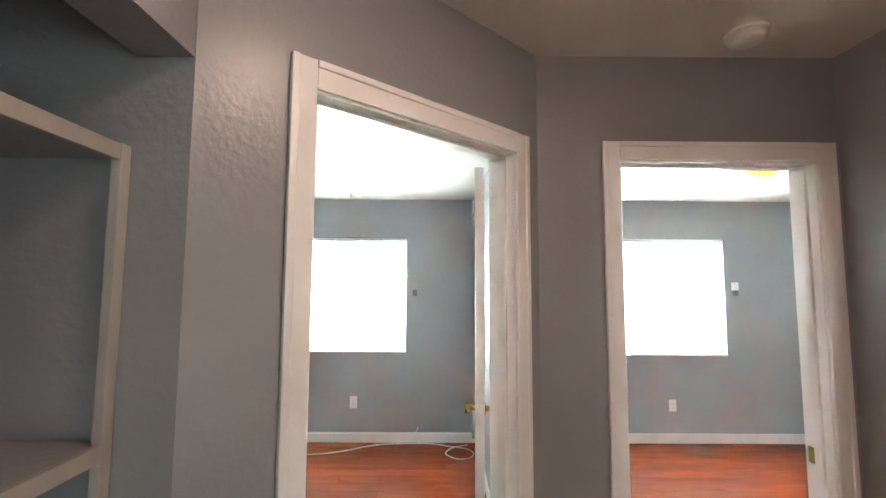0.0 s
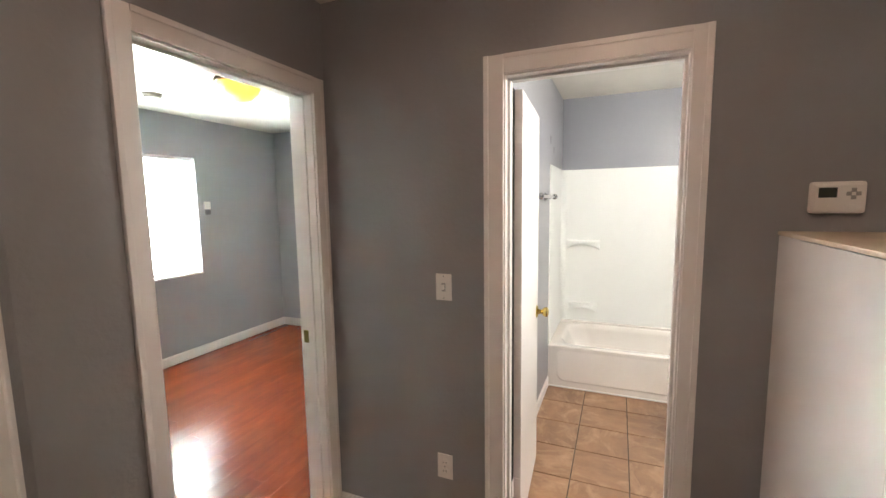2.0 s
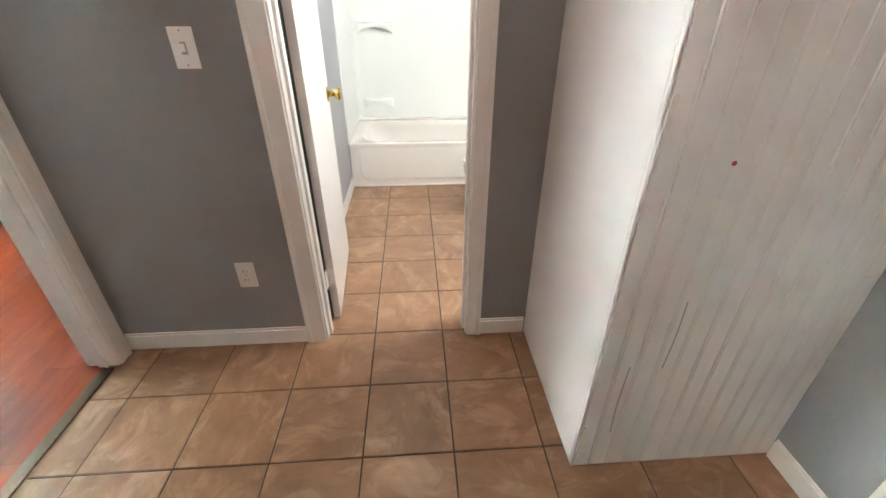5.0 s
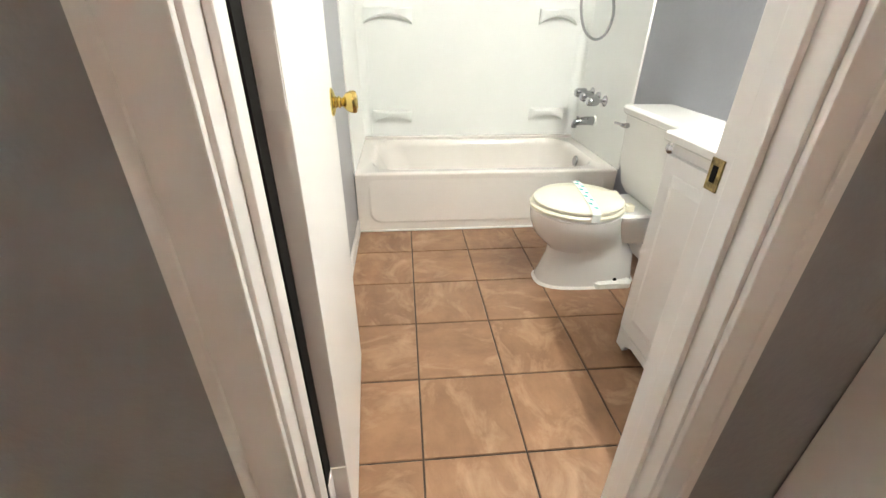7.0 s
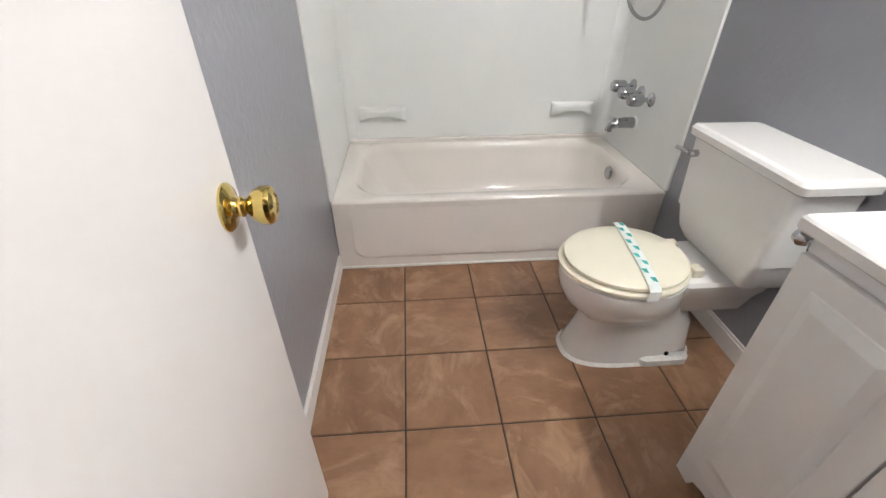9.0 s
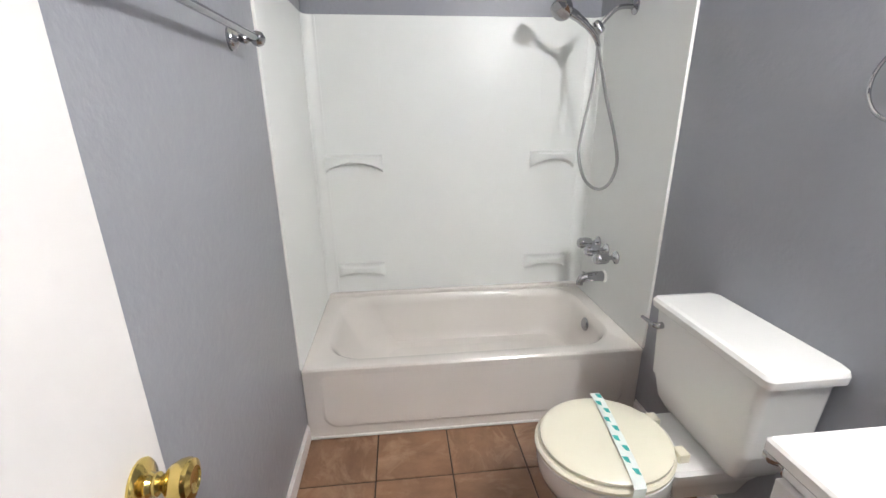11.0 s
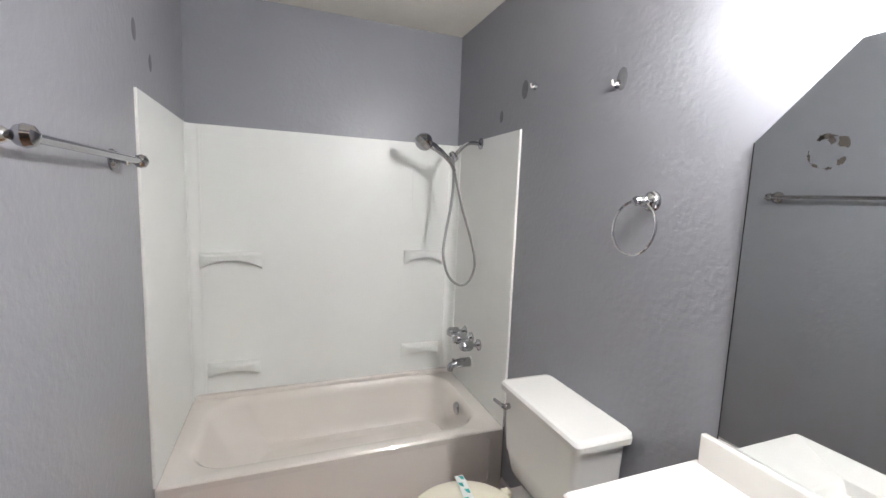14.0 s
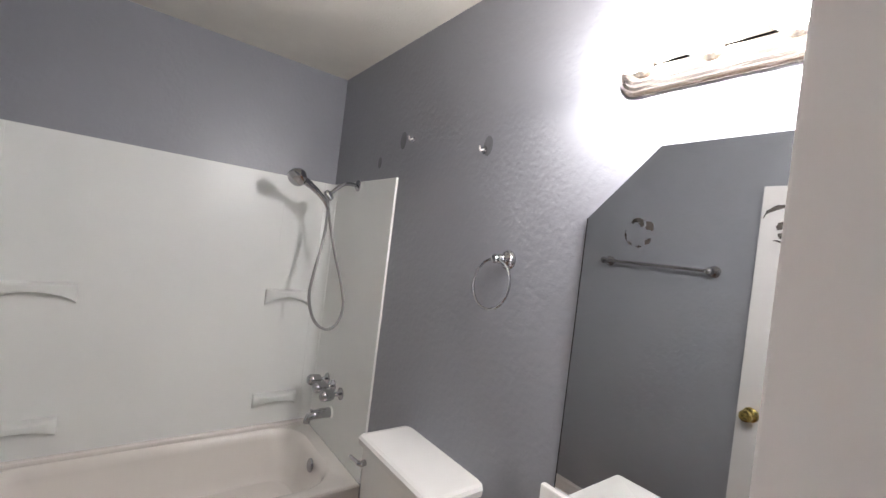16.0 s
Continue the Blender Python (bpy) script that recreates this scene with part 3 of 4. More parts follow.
# electrical box and conduit above the cabinet
eb = thing("junction_box", (1.03, YS, 1.46), "galvanised steel disconnect box with open cover and conduit", "electrical box")
part("box_back", boxes((0.963, YS + 0.002, 1.588, 1.022, YS + 0.05, 1.692), bev=0.004), GALV, eb)
part("cover", boxes((-0.030, 0, -0.048, 0.030, 0.014, 0.048), bev=0.003, m=pose(1.005, YS + 0.062, 1.568, 10, 5, 0)), GALV, eb)
part("socket_cup", boxes((0.978, YS + 0.05, 1.625, 1.012, YS + 0.066, 1.665), bev=0.004), GALV, eb)
# solid black block stands for the shade inside the open box
part("dark_throat", boxes((0.972, YS + 0.012, 1.535, 1.010, YS + 0.055, 1.59), bev=0.004), BLACK, eb)
part("conduit", tube(B(), [(0.990, YS + 0.04, 1.55), (0.995, YS + 0.045, 1.51), (1.012, YS + 0.05, 1.475), (1.028, YS + 0.05, 1.453)], 0.016, 12), PLASTIC, eb, "white flexible conduit")


def dome_lamp(at, r, glass, base, label, drop=0.09):
    ob = thing("ceiling_light", at, label, "ceiling light")
    m = pose(*at, 180, 0, 0)
    part("base_ring", lathe(B(), [(r * 1.02, 0), (r * 1.06, 0.008), (r * 1.06, 0.028), (r * 0.9, 0.034)], m, 36), base, ob, "dark bronze ring")
    part("shade", lathe(B(), [(r, 0.02), (r * 0.98, 0.035), (r * 0.85, drop * 0.6), (r * 0.55, drop * 0.9), (r * 0.2, drop), (0.001, drop + 0.002)], m, 36), glass, ob, "glowing glass dome")
    return ob


dome_lamp((2.20, 2.90, ZROOM), 0.15, DOMEM, DARKBRZ, "lit amber glass dome light with bronze ring", 0.145)
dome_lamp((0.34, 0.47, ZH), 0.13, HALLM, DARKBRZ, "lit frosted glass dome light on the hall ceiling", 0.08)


def smoke_detector(at):
    ob = thing("smoke_detector", at, "round white plastic smoke detector on the ceiling", "smoke detector", "detectors")
    m = pose(*at, 180, 0, 0)
    part("base", lathe(B(), [(0.068, 0), (0.068, 0.010), (0.062, 0.012)], m, 32), PLASTIC, ob)
    part("cover", lathe(B(), [(0.060, 0.011), (0.060, 0.024), (0.052, 0.034), (0.03, 0.038), (0.001, 0.039)], m, 32), PLASTIC, ob)
    return ob


smoke_detector((1.10, 1.50, ZH))
smoke_detector((-0.81, 4.15, ZROOM))
smoke_detector((2.18, 3.80, ZROOM))

# blind wand holders / sensor boxes beside the bedroom windows
for x, z, label in ((-0.235, 1.52, "small dark grey remote holder on the wall"), (3.03, 1.54, "small white sensor box on the wall")):
    dark = x < 0
    ob = thing("wall_holder", (x, YW, z), label, "wall holder")
    part("body", boxes((x - 0.03, YW - 0.028, z - (0.06 if dark else 0.02), x + 0.03, YW - 0.001, z + 0.06), bev=0.006), GREYP if dark else PLASTIC, ob)
    part("pocket", boxes((x - 0.022, YW - 0.034, z - 0.075, x + 0.022, YW - 0.002, z - (0.01 if dark else 0.022)), bev=0.005), STAIN, ob)

# loose white cable on the bedroom floor
cb = thing("loose_cable", (-0.3, 4.2, 0), "loose white coaxial cable lying on red laminate", "cable")
part("coil", tube(B(), [(-1.3, 4.05, 0.009), (-0.95, 4.12, 0.009), (-0.6, 4.30, 0.009), (-0.3, 4.34, 0.009), (-0.05, 4.33, 0.012), (0.1, 4.28, 0.009), (0.3, 4.2, 0.009), (0.33, 4.05, 0.009), (0.2, 3.98, 0.009), (0.08, 4.1, 0.011), (0.16, 4.24, 0.013), (0.29, 4.31, 0.009)], 0.004, 8, 6), PLASTIC, cb)
part("stub", tube(B(), [(-0.4, 4.36, 0.005), (-0.3, 4.365, 0.03), (-0.22, 4.37, 0.10), (-0.19, 4.383, 0.15)], 0.003, 8, 6), PLASTIC, cb)

# closet shelves in the recess
SX = -0.605
sh = thing("closet_shelf", (SX, EY, 0), "grey painted built-in shelves in an open closet", "shelf")
for z in (0.30, 0.78, 1.275, 1.842):
    part("shelf_board", boxes((-1.095, -0.44, z - 0.02, SX, EY - 0.004, z), bev=0.001), WALL, sh)
    part("front_edge", boxes((SX, -0.44, z - 0.03, SX + 0.014, EY - 0.03, z + 0.002), bev=0.002), EDGE, sh, "pale worn front edge")
part("stile", boxes((SX - 0.004, EY - 0.03, 0.004, SX + 0.015, EY - 0.003, 1.846), bev=0.002), EDGE, sh)
part("cleat", boxes((-1.095, EY - 0.022, 1.24, -0.9, EY - 0.004, 1.8)), WALL, sh)

# ---------------------------------------------------------------- bathroom: tub and surround
TX0, RIM = 3.38, 0.358
tub = thing("bathtub", (TX0, 0.14, 0), "off-white enamel alcove bathtub with moulded apron", "bathtub")
x0, x1, y0, y1 = TX0, BX1 - 0.003, BY0 + 0.003, BY1 - 0.003
rings = [rrect(x0 + 0.004, y0, x1, y1, 0.004, 0.004), rrect(x0 + 0.004, y0, x1, y1, 0.004, RIM - 0.035), rrect(x0, y0, x1, y1, 0.006, RIM - 0.02),
         rrect(x0, y0, x1, y1, 0.008, RIM - 0.008), rrect(x0 + 0.007, y0 + 0.006, x1 - 0.006, y1 - 0.006, 0.008, RIM),
         rrect(x0 + 0.065, y0 + 0.075, x1 - 0.05, y1 - 0.075, 0.17, RIM), rrect(x0 + 0.082, y0 + 0.088, x1 - 0.062, y1 - 0.092, 0.165, RIM - 0.012),
         rrect(x0 + 0.095, y0 + 0.10, x1 - 0.072, y1 - 0.11, 0.16, RIM - 0.05), rrect(x0 + 0.12, y0 + 0.115, x1 - 0.09, y1 - 0.2, 0.15, 0.13),
         rrect(x0 + 0.15, y0 + 0.145, x1 - 0.12, y1 - 0.27, 0.13, 0.085), rrect(x0 + 0.2, y0 + 0.2, x1 - 0.17, y1 - 0.34, 0.1, 0.072)]
part("shell", loft(B(), rings), TUB, tub)
bm = B()
prof = [rrect(-0.69, 0.055, 0.69, 0.345, 0.07, z) for z in (0.0, 0.003)] + [rrect(-0.678, 0.067, 0.678, 0.333, 0.06, 0.008)]
loft(bm, [[Vector((TX0 + 0.0045 - p.z * min(1, max(0, (0.335 - p.y) / 0.24)), 0.1425 + p.x, p.y)) for p in r] for r in prof])
part("apron_panel", bm, TUB, tub)
part("caulk_line", boxes((TX0 - 0.006, y0, 0.002, TX0 + 0.006, y1, 0.012), bev=0.003), CAULK, tub, "rough white caulk line")
part("overflow_plate", lathe(B(), [(0.036, 0), (0.036, 0.004), (0.030, 0.010), (0.008, 0.012), (0.001, 0.011)], pose(3.735, BY0 + 0.116, 0.300, -84, 0, 0), 28), CHROME, tub, "round chrome overflow plate")
part("drain", lathe(B(), [(0.03, 0), (0.03, 0.003), (0.02, 0.004), (0.001, 0.002)], pose(3.76, BY0 + 0.29, 0.0725), 24), CHROME, tub)
part("back_ledge", boxes((BX1 - 0.05, y0 + 0.01, RIM - 0.002, BX1 - 0.014, y1 - 0.01, RIM + 0.022), bev=0.008), TUB, tub)

STOP = 1.845
su = thing("tub_surround", (BX1, 0.14, RIM), "glossy white moulded three-panel tub surround", "tub surround")
part("back_panel", boxes((BX1 - 0.012, BY0 + 0.002, RIM + 0.001, BX1 - 0.001, BY1 - 0.002, STOP), bev=0.002), SURR, su)
for y, s in ((BY1, -1), (BY0, 1)):
    part("side_panel", boxes((TX0 + 0.002, min(y, y + s * 0.009), RIM + 0.001, BX1 - 0.012, max(y, y + s * 0.009), STOP), bev=0.002), SURR, su)
    cove = [[Vector((BX1 - 0.012 - 0.055 * (1 - math.sin(a)), y + s * (0.009 + 0.055 * (1 - math.cos(a))), z)) for a in np.linspace(0, math.pi / 2, 8)] for z in (RIM + 0.004, STOP - 0.002)]
    part("corner_cove", loft(B(), cove, False, False, False), SURR, su)
    part("seam_strip", boxes((BX1 - 0.016, y + s * 0.062 - 0.006, RIM + 0.004, BX1 - 0.011, y + s * 0.062 + 0.006, STOP - 0.003), bev=0.002), SURR, su)
    part("seam_strip", boxes((BX1 - 0.075, min(y + s * 0.008, y + s * 0.013), RIM + 0.004, BX1 - 0.063, max(y + s * 0.008, y + s * 0.013), STOP - 0.003), bev=0.002), SURR, su)
    part("edge_caulk", boxes((TX0 - 0.001, min(y, y + s * 0.004), RIM + 0.01, TX0 + 0.003, max(y, y + s * 0.004), STOP)), CAULK, su)
for y in (0.545, -0.325):
    part("ridge", boxes((BX1 - 0.0145, y - 0.004, 1.42, BX1 - 0.0115, y + 0.004, 1.70), bev=0.001), SURR, su)


def soap_shelf(ya, yb, zt, parent, h=0.085, d=0.075):
    """A moulded shelf with an arched underside."""
    bm, rr = B(), []
    for i in range(17):
        t = i / 16
        y = yb + (ya - yb) * t
        bow = math.sin(math.pi * t)
        arch = h - (h - 0.034) * bow ** 0.7
        out = d * (0.35 + 0.65 * bow ** 0.5)
        xw, xf = BX1 - 0.0115, BX1 - 0.012 - out
        rr.append([Vector((xw, y, zt)), Vector((xf + 0.008, y, zt)), Vector((xf, y, zt - 0.008)), Vector((xf + 0.002, y, zt - arch * 0.8)), Vector((xf + 0.007, y, zt - arch)), Vector((xw, y, zt - arch - 0.012))])
    return part("soap_shelf", loft(bm, rr), SURR, parent)


soap_shelf(0.85, 0.545, 1.172, su)
soap_shelf(-0.278, -0.53, 1.176, su)
soap_shelf(0.825, 0.563, 0.555, su, 0.075)
soap_shelf(-0.276, -0.52, 0.565, su, 0.075)

# taps and spout
WY = BY0 + 0.009
taps = thing("tub_faucet", (3.80, WY, 0.69), "chrome three-handle tub faucet with spout", "faucet")
for x, z in ((3.90, 0.704), (3.805, 0.693), (3.70, 0.685)):
    m = pose(x, WY, z, -90, 0, 0)
    h = part("handle", lathe(B(), [(0.010, 0.02), (0.012, 0.04), (0.025, 0.046), (0.029, 0.056), (0.028, 0.085), (0.025, 0.110), (0.021, 0.115), (0.001, 0.116)], m, 20), CHROME, taps)
    part("flange", lathe(B(), [(0.033, 0.0), (0.032, 0.006), (0.022, 0.012), (0.013, 0.02), (0.011, 0.03)], m, 24), CHROME, h)
    for a in range(6):
        part("flute", tube(B(), [m @ Vector((0.0272 * math.cos(a * 1.047), 0.0272 * math.sin(a * 1.047), zz)) for zz in (0.058, 0.104)], 0.003, 6, 2), CHROME, h)
bm = tube(B(), [(3.80, WY, 0.545), (3.80, WY + 0.05, 0.547), (3.80, WY + 0.10, 0.543), (3.80, WY + 0.128, 0.530), (3.80, WY + 0.132, 0.505)], [0.028, 0.027, 0.025, 0.022, 0.018, 0.018], 18)
part("spout", bm, CHROME, taps)
part("spout_flange", lathe(B(), [(0.033, 0), (0.033, 0.006), (0.028, 0.010)], pose(3.80, WY, 0.545, -90, 0, 0), 24), CAULK, taps)
part("diverter", lathe(B(), [(0.004, 0), (0.004, 0.012), (0.008, 0.014), (0.008, 0.02), (0.001, 0.021)], pose(3.80, WY + 0.115, 0.555), 12), CHROME, taps)

# hand shower
sw = thing("hand_shower", (3.80, BY0, 1.82), "chrome hand shower on wall arm with looping grey hose", "shower")
part("wall_flange", lathe(B(), [(0.032, 0), (0.031, 0.005), (0.02, 0.012), (0.011, 0.015)], pose(3.80, WY, 1.822, -90, 0, 0), 24), CHROME, sw)
part("arm", tube(B(), [(3.80, WY, 1.822), (3.80, WY + 0.06, 1.822), (3.80, WY + 0.10, 1.805), (3.80, -0.455, 1.748)], 0.0105, 14), CHROME, sw)
part("bracket", lathe(B(), [(0.014, -0.026), (0.021, -0.02), (0.021, 0.014), (0.016, 0.024), (0.012, 0.03)], pose(3.80, -0.448, 1.738, -38, 0, 0), 20), CHROME, sw)
part("clamp", lathe(B(), [(0.013, -0.02), (0.018, -0.016), (0.018, 0.016), (0.013, 0.02)], pose(3.795, -0.430, 1.716, -40, 0, 0), 16), HOSE, sw)
wand = part("wand", tube(B(), [(3.79, -0.452, 1.660), (3.785, -0.43, 1.70), (3.78, -0.385, 1.742), (3.775, -0.33, 1.778), (3.77, -0.285, 1.80)], [0.011, 0.012, 0.014, 0.017, 0.020, 0.022], 16), CHROME, sw)
part("spray_head", lathe(B(), [(0.012, -0.045), (0.034, -0.035), (0.045, -0.012), (0.047, 0.008), (0.043, 0.016), (0.036, 0.019), (0.001, 0.018)], pose(3.765, -0.262, 1.800, 0, 0, 0) @ look((0, 0, 0), (0.55, -0.55, 0.62)).to_3x3().to_4x4(), 28), CHROME, wand)
part("hose", tube(B(), [(3.79, -0.452, 1.662), (3.79, -0.475, 1.58), (3.79, -0.515, 1.44), (3.79, -0.575, 1.27), (3.79, -0.603, 1.14), (3.79, -0.575, 1.045), (3.79, -0.515, 1.018), (3.79, -0.445, 1.07), (3.79, -0.405, 1.19), (3.79, -0.415, 1.32), (3.79, -0.44, 1.47), (3.795, -0.452, 1.60), (3.80, -0.448, 1.72)], 0.0078, 10, 8), HOSE, sw)

# ---------------------------------------------------------------- toilet
CXT = 2.815
toi = thing("toilet", (CXT, -0.25, 0), "white porcelain two-piece toilet with closed cream lid", "toilet")
rr = []
for ax, fr, bk, cy, z, p in ((0.108, 0.235, 0.24, -0.235, 0.0, 0.72), (0.108, 0.235, 0.24, -0.235, 0.02, 0.72), (0.101, 0.220, 0.235, -0.235, 0.06, 0.76), (0.093, 0.190, 0.23, -0.23, 0.14, 0.8), (0.093, 0.172, 0.22, -0.215, 0.185, 0.88),
                             (0.112, 0.176, 0.22, -0.19, 0.215, 0.94), (0.150, 0.196, 0.217, -0.165, 0.26, 1), (0.175, 0.206, 0.213, -0.153, 0.31, 1), (0.184, 0.21, 0.21, -0.15, 0.35, 1), (0.184, 0.21, 0.21, -0.15, 0.378, 1), (0.175, 0.20, 0.2, -0.15, 0.386, 1)):
    rr.append(egg(CXT, cy, ax, fr, bk, z, 44, p))
part("bowl", loft(B(), rr), PORC, toi)
part("deck", loft(B(), [rrect(CXT - a, -0.60, CXT + a, -0.29, 0.03, z) for a, z in ((0.07, 0.22), (0.10, 0.30), (0.125, 0.345), (0.13, 0.375), (0.12, 0.386))]), PORC, toi)
part("caulk", loft(B(), [egg(CXT, -0.235, 0.118, 0.248, 0.252, 0.002, 44, 0.72), egg(CXT, -0.235, 0.107, 0.236, 0.241, 0.014, 44, 0.72)], False, False), CAULK, toi, "rough white caulk bead")
part("bolt_patch", loft(B(), [rrect(CXT - 0.122, -0.44, CXT - 0.06, -0.25, 0.03, z) for z in (0.003, 0.03)] + [rrect(CXT - 0.112, -0.43, CXT - 0.06, -0.26, 0.03, 0.038)]), CAULK, toi)
part("bolt", lathe(B(), [(0.011, 0), (0.011, 0.006), (0.006, 0.012), (0.001, 0.013)], pose(CXT - 0.095, -0.355, 0.037), 12), BLACK, toi)
part("seat", loft(B(), [egg(CXT, -0.15, a, f, b, z, 48) for a, f, b, z in ((0.180, 0.208, 0.20, 0.388), (0.189, 0.216, 0.205, 0.392), (0.190, 0.217, 0.206, 0.402), (0.184, 0.21, 0.2, 0.408))]), SEAT, toi)
lid = part("lid", loft(B(), [egg(CXT, -0.152, a, f, b, z, 48) for a, f, b, z in ((0.172, 0.196, 0.19, 0.410), (0.180, 0.203, 0.195, 0.414), (0.180, 0.203, 0.195, 0.424), (0.170, 0.192, 0.186, 0.431), (0.10, 0.11, 0.11, 0.435), (0.01, 0.01, 0.01, 0.436))]), SEAT, toi)
for dx in (-0.075, 0.075):
    part("seat_hinge", boxes((CXT + dx - 0.02, -0.37, 0.386, CXT + dx + 0.02, -0.335, 0.418), bev=0.006), SEAT, toi)
tank = part("tank", loft(B(), [rrect(CXT - a, b0, CXT + a, b1, 0.025, z) for a, b0, b1, z in ((0.165, -0.60, -0.445, 0.392), (0.185, -0.606, -0.425, 0.43), (0.207, -0.608, -0.418, 0.50), (0.207, -0.608, -0.418, 0.505), (0.213, -0.609, -0.412, 0.508), (0.226, -0.610, -0.405, 0.742))]), PORC, toi)
part("tank_lid", loft(B(), [rrect(CXT - a - 0.006, -0.6185, CXT + a, b1, 0.02, z) for a, b1, z in ((0.232, -0.402, 0.743), (0.240, -0.394, 0.750), (0.242, -0.392, 0.772), (0.236, -0.398, 0.782), (0.22, -0.412, 0.785))]), PORC, toi)
lev = part("flush_lever", tube(B(), [(CXT + 0.175, -0.402, 0.70), (CXT + 0.175, -0.382, 0.70), (CXT + 0.20, -0.376, 0.70), (CXT + 0.245, -0.374, 0.697)], [0.012, 0.009, 0.007, 0.007], 12), CHROME, toi, "chrome flush lever")
# paper strip across the closed lid
strip = thing("sanitary_strip", (CXT, -0.17, 0.436), "white paper strip with teal marks across the lid", "paper strip")
def strip_at(t):
    """Point on the strip's middle line: from the far side over the lid to the near drop."""
    x = CXT + 0.195 - 0.405 * t
    z = 0.4405 - 0.010 * abs((x - CXT) / 0.19) ** 4
    if t > 0.965:
        x, z = CXT - 0.196, 0.430 - 1.1 * (t - 0.965)
    return x, -0.205 + 0.055 * t, z
rr = []
for i in range(33):
    x, y, z = strip_at(i / 32)
    ox, oz = (-0.001, 0.0) if i > 30 else (0.0, 0.001)
    rr.append([Vector((x, y - 0.018, z)), Vector((x, y + 0.018, z)), Vector((x + ox, y + 0.018, z + oz)), Vector((x + ox, y - 0.018, z + oz))])
part("paper", loft(B(), rr), STRIP, strip)
for i in range(9):
    x, y, z = strip_at(0.06 + i * 0.1)
    s = 0.007 if i % 2 else -0.007
    bm = B()
    for zz in (z + 0.0018, z + 0.0024):
        bm.faces.new([bm.verts.new((x + a, y + s + b, zz)) for a, b in ((-0.013, -0.006), (0.010, -0.009), (0.014, 0.008), (-0.006, 0.005))])
    part("printed_mark", bm, TEAL, strip)

# ---------------------------------------------------------------- vanity
VX0, VX1, VYF, VZ = BX0 + 0.012, 2.335, -0.205, 0.80
van = thing("vanity_cabinet", (2.0, -0.41, 0), "white two-door vanity cabinet with raised panels", "vanity cabinet")
part("body", boxes((VX0, BY0 + 0.004, 0.085, VX1, VYF, VZ), bev=0.002), VAN, van)
part("side_foot", boxes((VX1 - 0.018, BY0 + 0.03, 0.002, VX1, VYF, 0.084)), VAN, van)
part("side_foot", boxes((VX0, BY0 + 0.03, 0.002, VX0 + 0.018, VYF, 0.084)), VAN, van)
bm = B()
pr = [(VX1, 0.002), (VX1 - 0.05, 0.002), (VX1 - 0.065, 0.035), (VX1 - 0.10, 0.05), (VX0 + 0.10, 0.05), (VX0 + 0.065, 0.035), (VX0 + 0.05, 0.002), (VX0, 0.002), (VX0, 0.085), (VX1, 0.085)]
fa = [bm.verts.new((x, VYF + 0.012, z)) for x, z in pr]
fb = [bm.verts.new((x, VYF - 0.006, z)) for x, z in pr]
bm.faces.new(fa)
bm.faces.new(list(reversed(fb)))
for i in range(len(pr)):
    j = (i + 1) % len(pr)
    bm.faces.new((fa[i], fa[j], fb[j], fb[i]))
part("toe_rail", bm, VAN, van)
# shade of the toe recess put in as a black block
part("toe_shade", boxes((VX0 + 0.02, BY0 + 0.03, 0.002, VX1 - 0.02, VYF - 0.06, 0.084)), BLACK, van)
SPL = 2.035
for xa, xb, kx in ((SPL + 0.002, VX1 - 0.004, 2.080), (VX0 + 0.003, SPL - 0.002, 2.006)):
    d = part("door", boxes((xa, VYF + 0.0005, 0.095, xb, VYF + 0.018, VZ - 0.035), bev=0.003), VAN, van)
    xa2, xb2, za, zb = xa + 0.055, xb - 0.055, 0.15, VZ - 0.085
    rg = [rrect(xa2, za, xb2, zb, 0.003, 0.0), rrect(xa2 + 0.003, za + 0.003, xb2 - 0.003, zb - 0.003, 0.003, 0.003), rrect(xa2 + 0.026, za + 0.03, xb2 - 0.026, zb - 0.03, 0.003, 0.011)]
    pb = loft(B(), [[Vector((p.x, VYF + 0.0175 + p.z, p.y)) for p in r] for r in rg])
    for f in pb.faces:
        f.smooth = False
    part("raised_panel", pb, VAN, d)
    part("knob", lathe(B(), [(0.007, 0), (0.006, 0.012), (0.013, 0.016), (0.016, 0.022), (0.013, 0.028), (0.001, 0.030)], pose(kx, VYF + 0.018, 0.705, -90, 0, 0), 20), NICKEL, d, "round satin nickel knob")
part("top_shadow_rail", boxes((VX0 + 0.002, VYF - 0.004, VZ - 0.032, VX1 - 0.002, VYF + 0.004, VZ - 0.001)), VAN, van)

top = thing("countertop", (2.0, -0.4, VZ), "white cultured marble vanity top with integral bowl", "countertop")
tx0, tx1, ty0, ty1 = BX0 + 0.008, 2.362, BY0 + 0.002, -0.178
def oval(k, z, n=40):
    cx, cy = 2.01, -0.385
    q = rrect(tx0, ty0, tx1, ty1, 0.01, z, n)
    return [Vector((cx + 0.20 * k * math.cos(math.atan2(p.y - cy, p.x - cx)), cy + 0.135 * k * math.sin(math.atan2(p.y - cy, p.x - cx)), z)) for p in q]
part("slab", loft(B(), [rrect(tx0 + 0.004, ty0, tx1 - 0.004, ty1 - 0.004, 0.008, VZ + 0.001), rrect(tx0, ty0, tx1, ty1, 0.01, VZ + 0.006), rrect(tx0, ty0, tx1, ty1, 0.01, VZ + 0.026), rrect(tx0 + 0.004, ty0, tx1 - 0.005, ty1 - 0.005, 0.01, VZ + 0.032),
                        oval(1.0, VZ + 0.032), oval(0.95, VZ + 0.026), oval(0.8, VZ - 0.04), oval(0.45, VZ - 0.10), oval(0.08, VZ - 0.11)], True, True), VTOP, top)
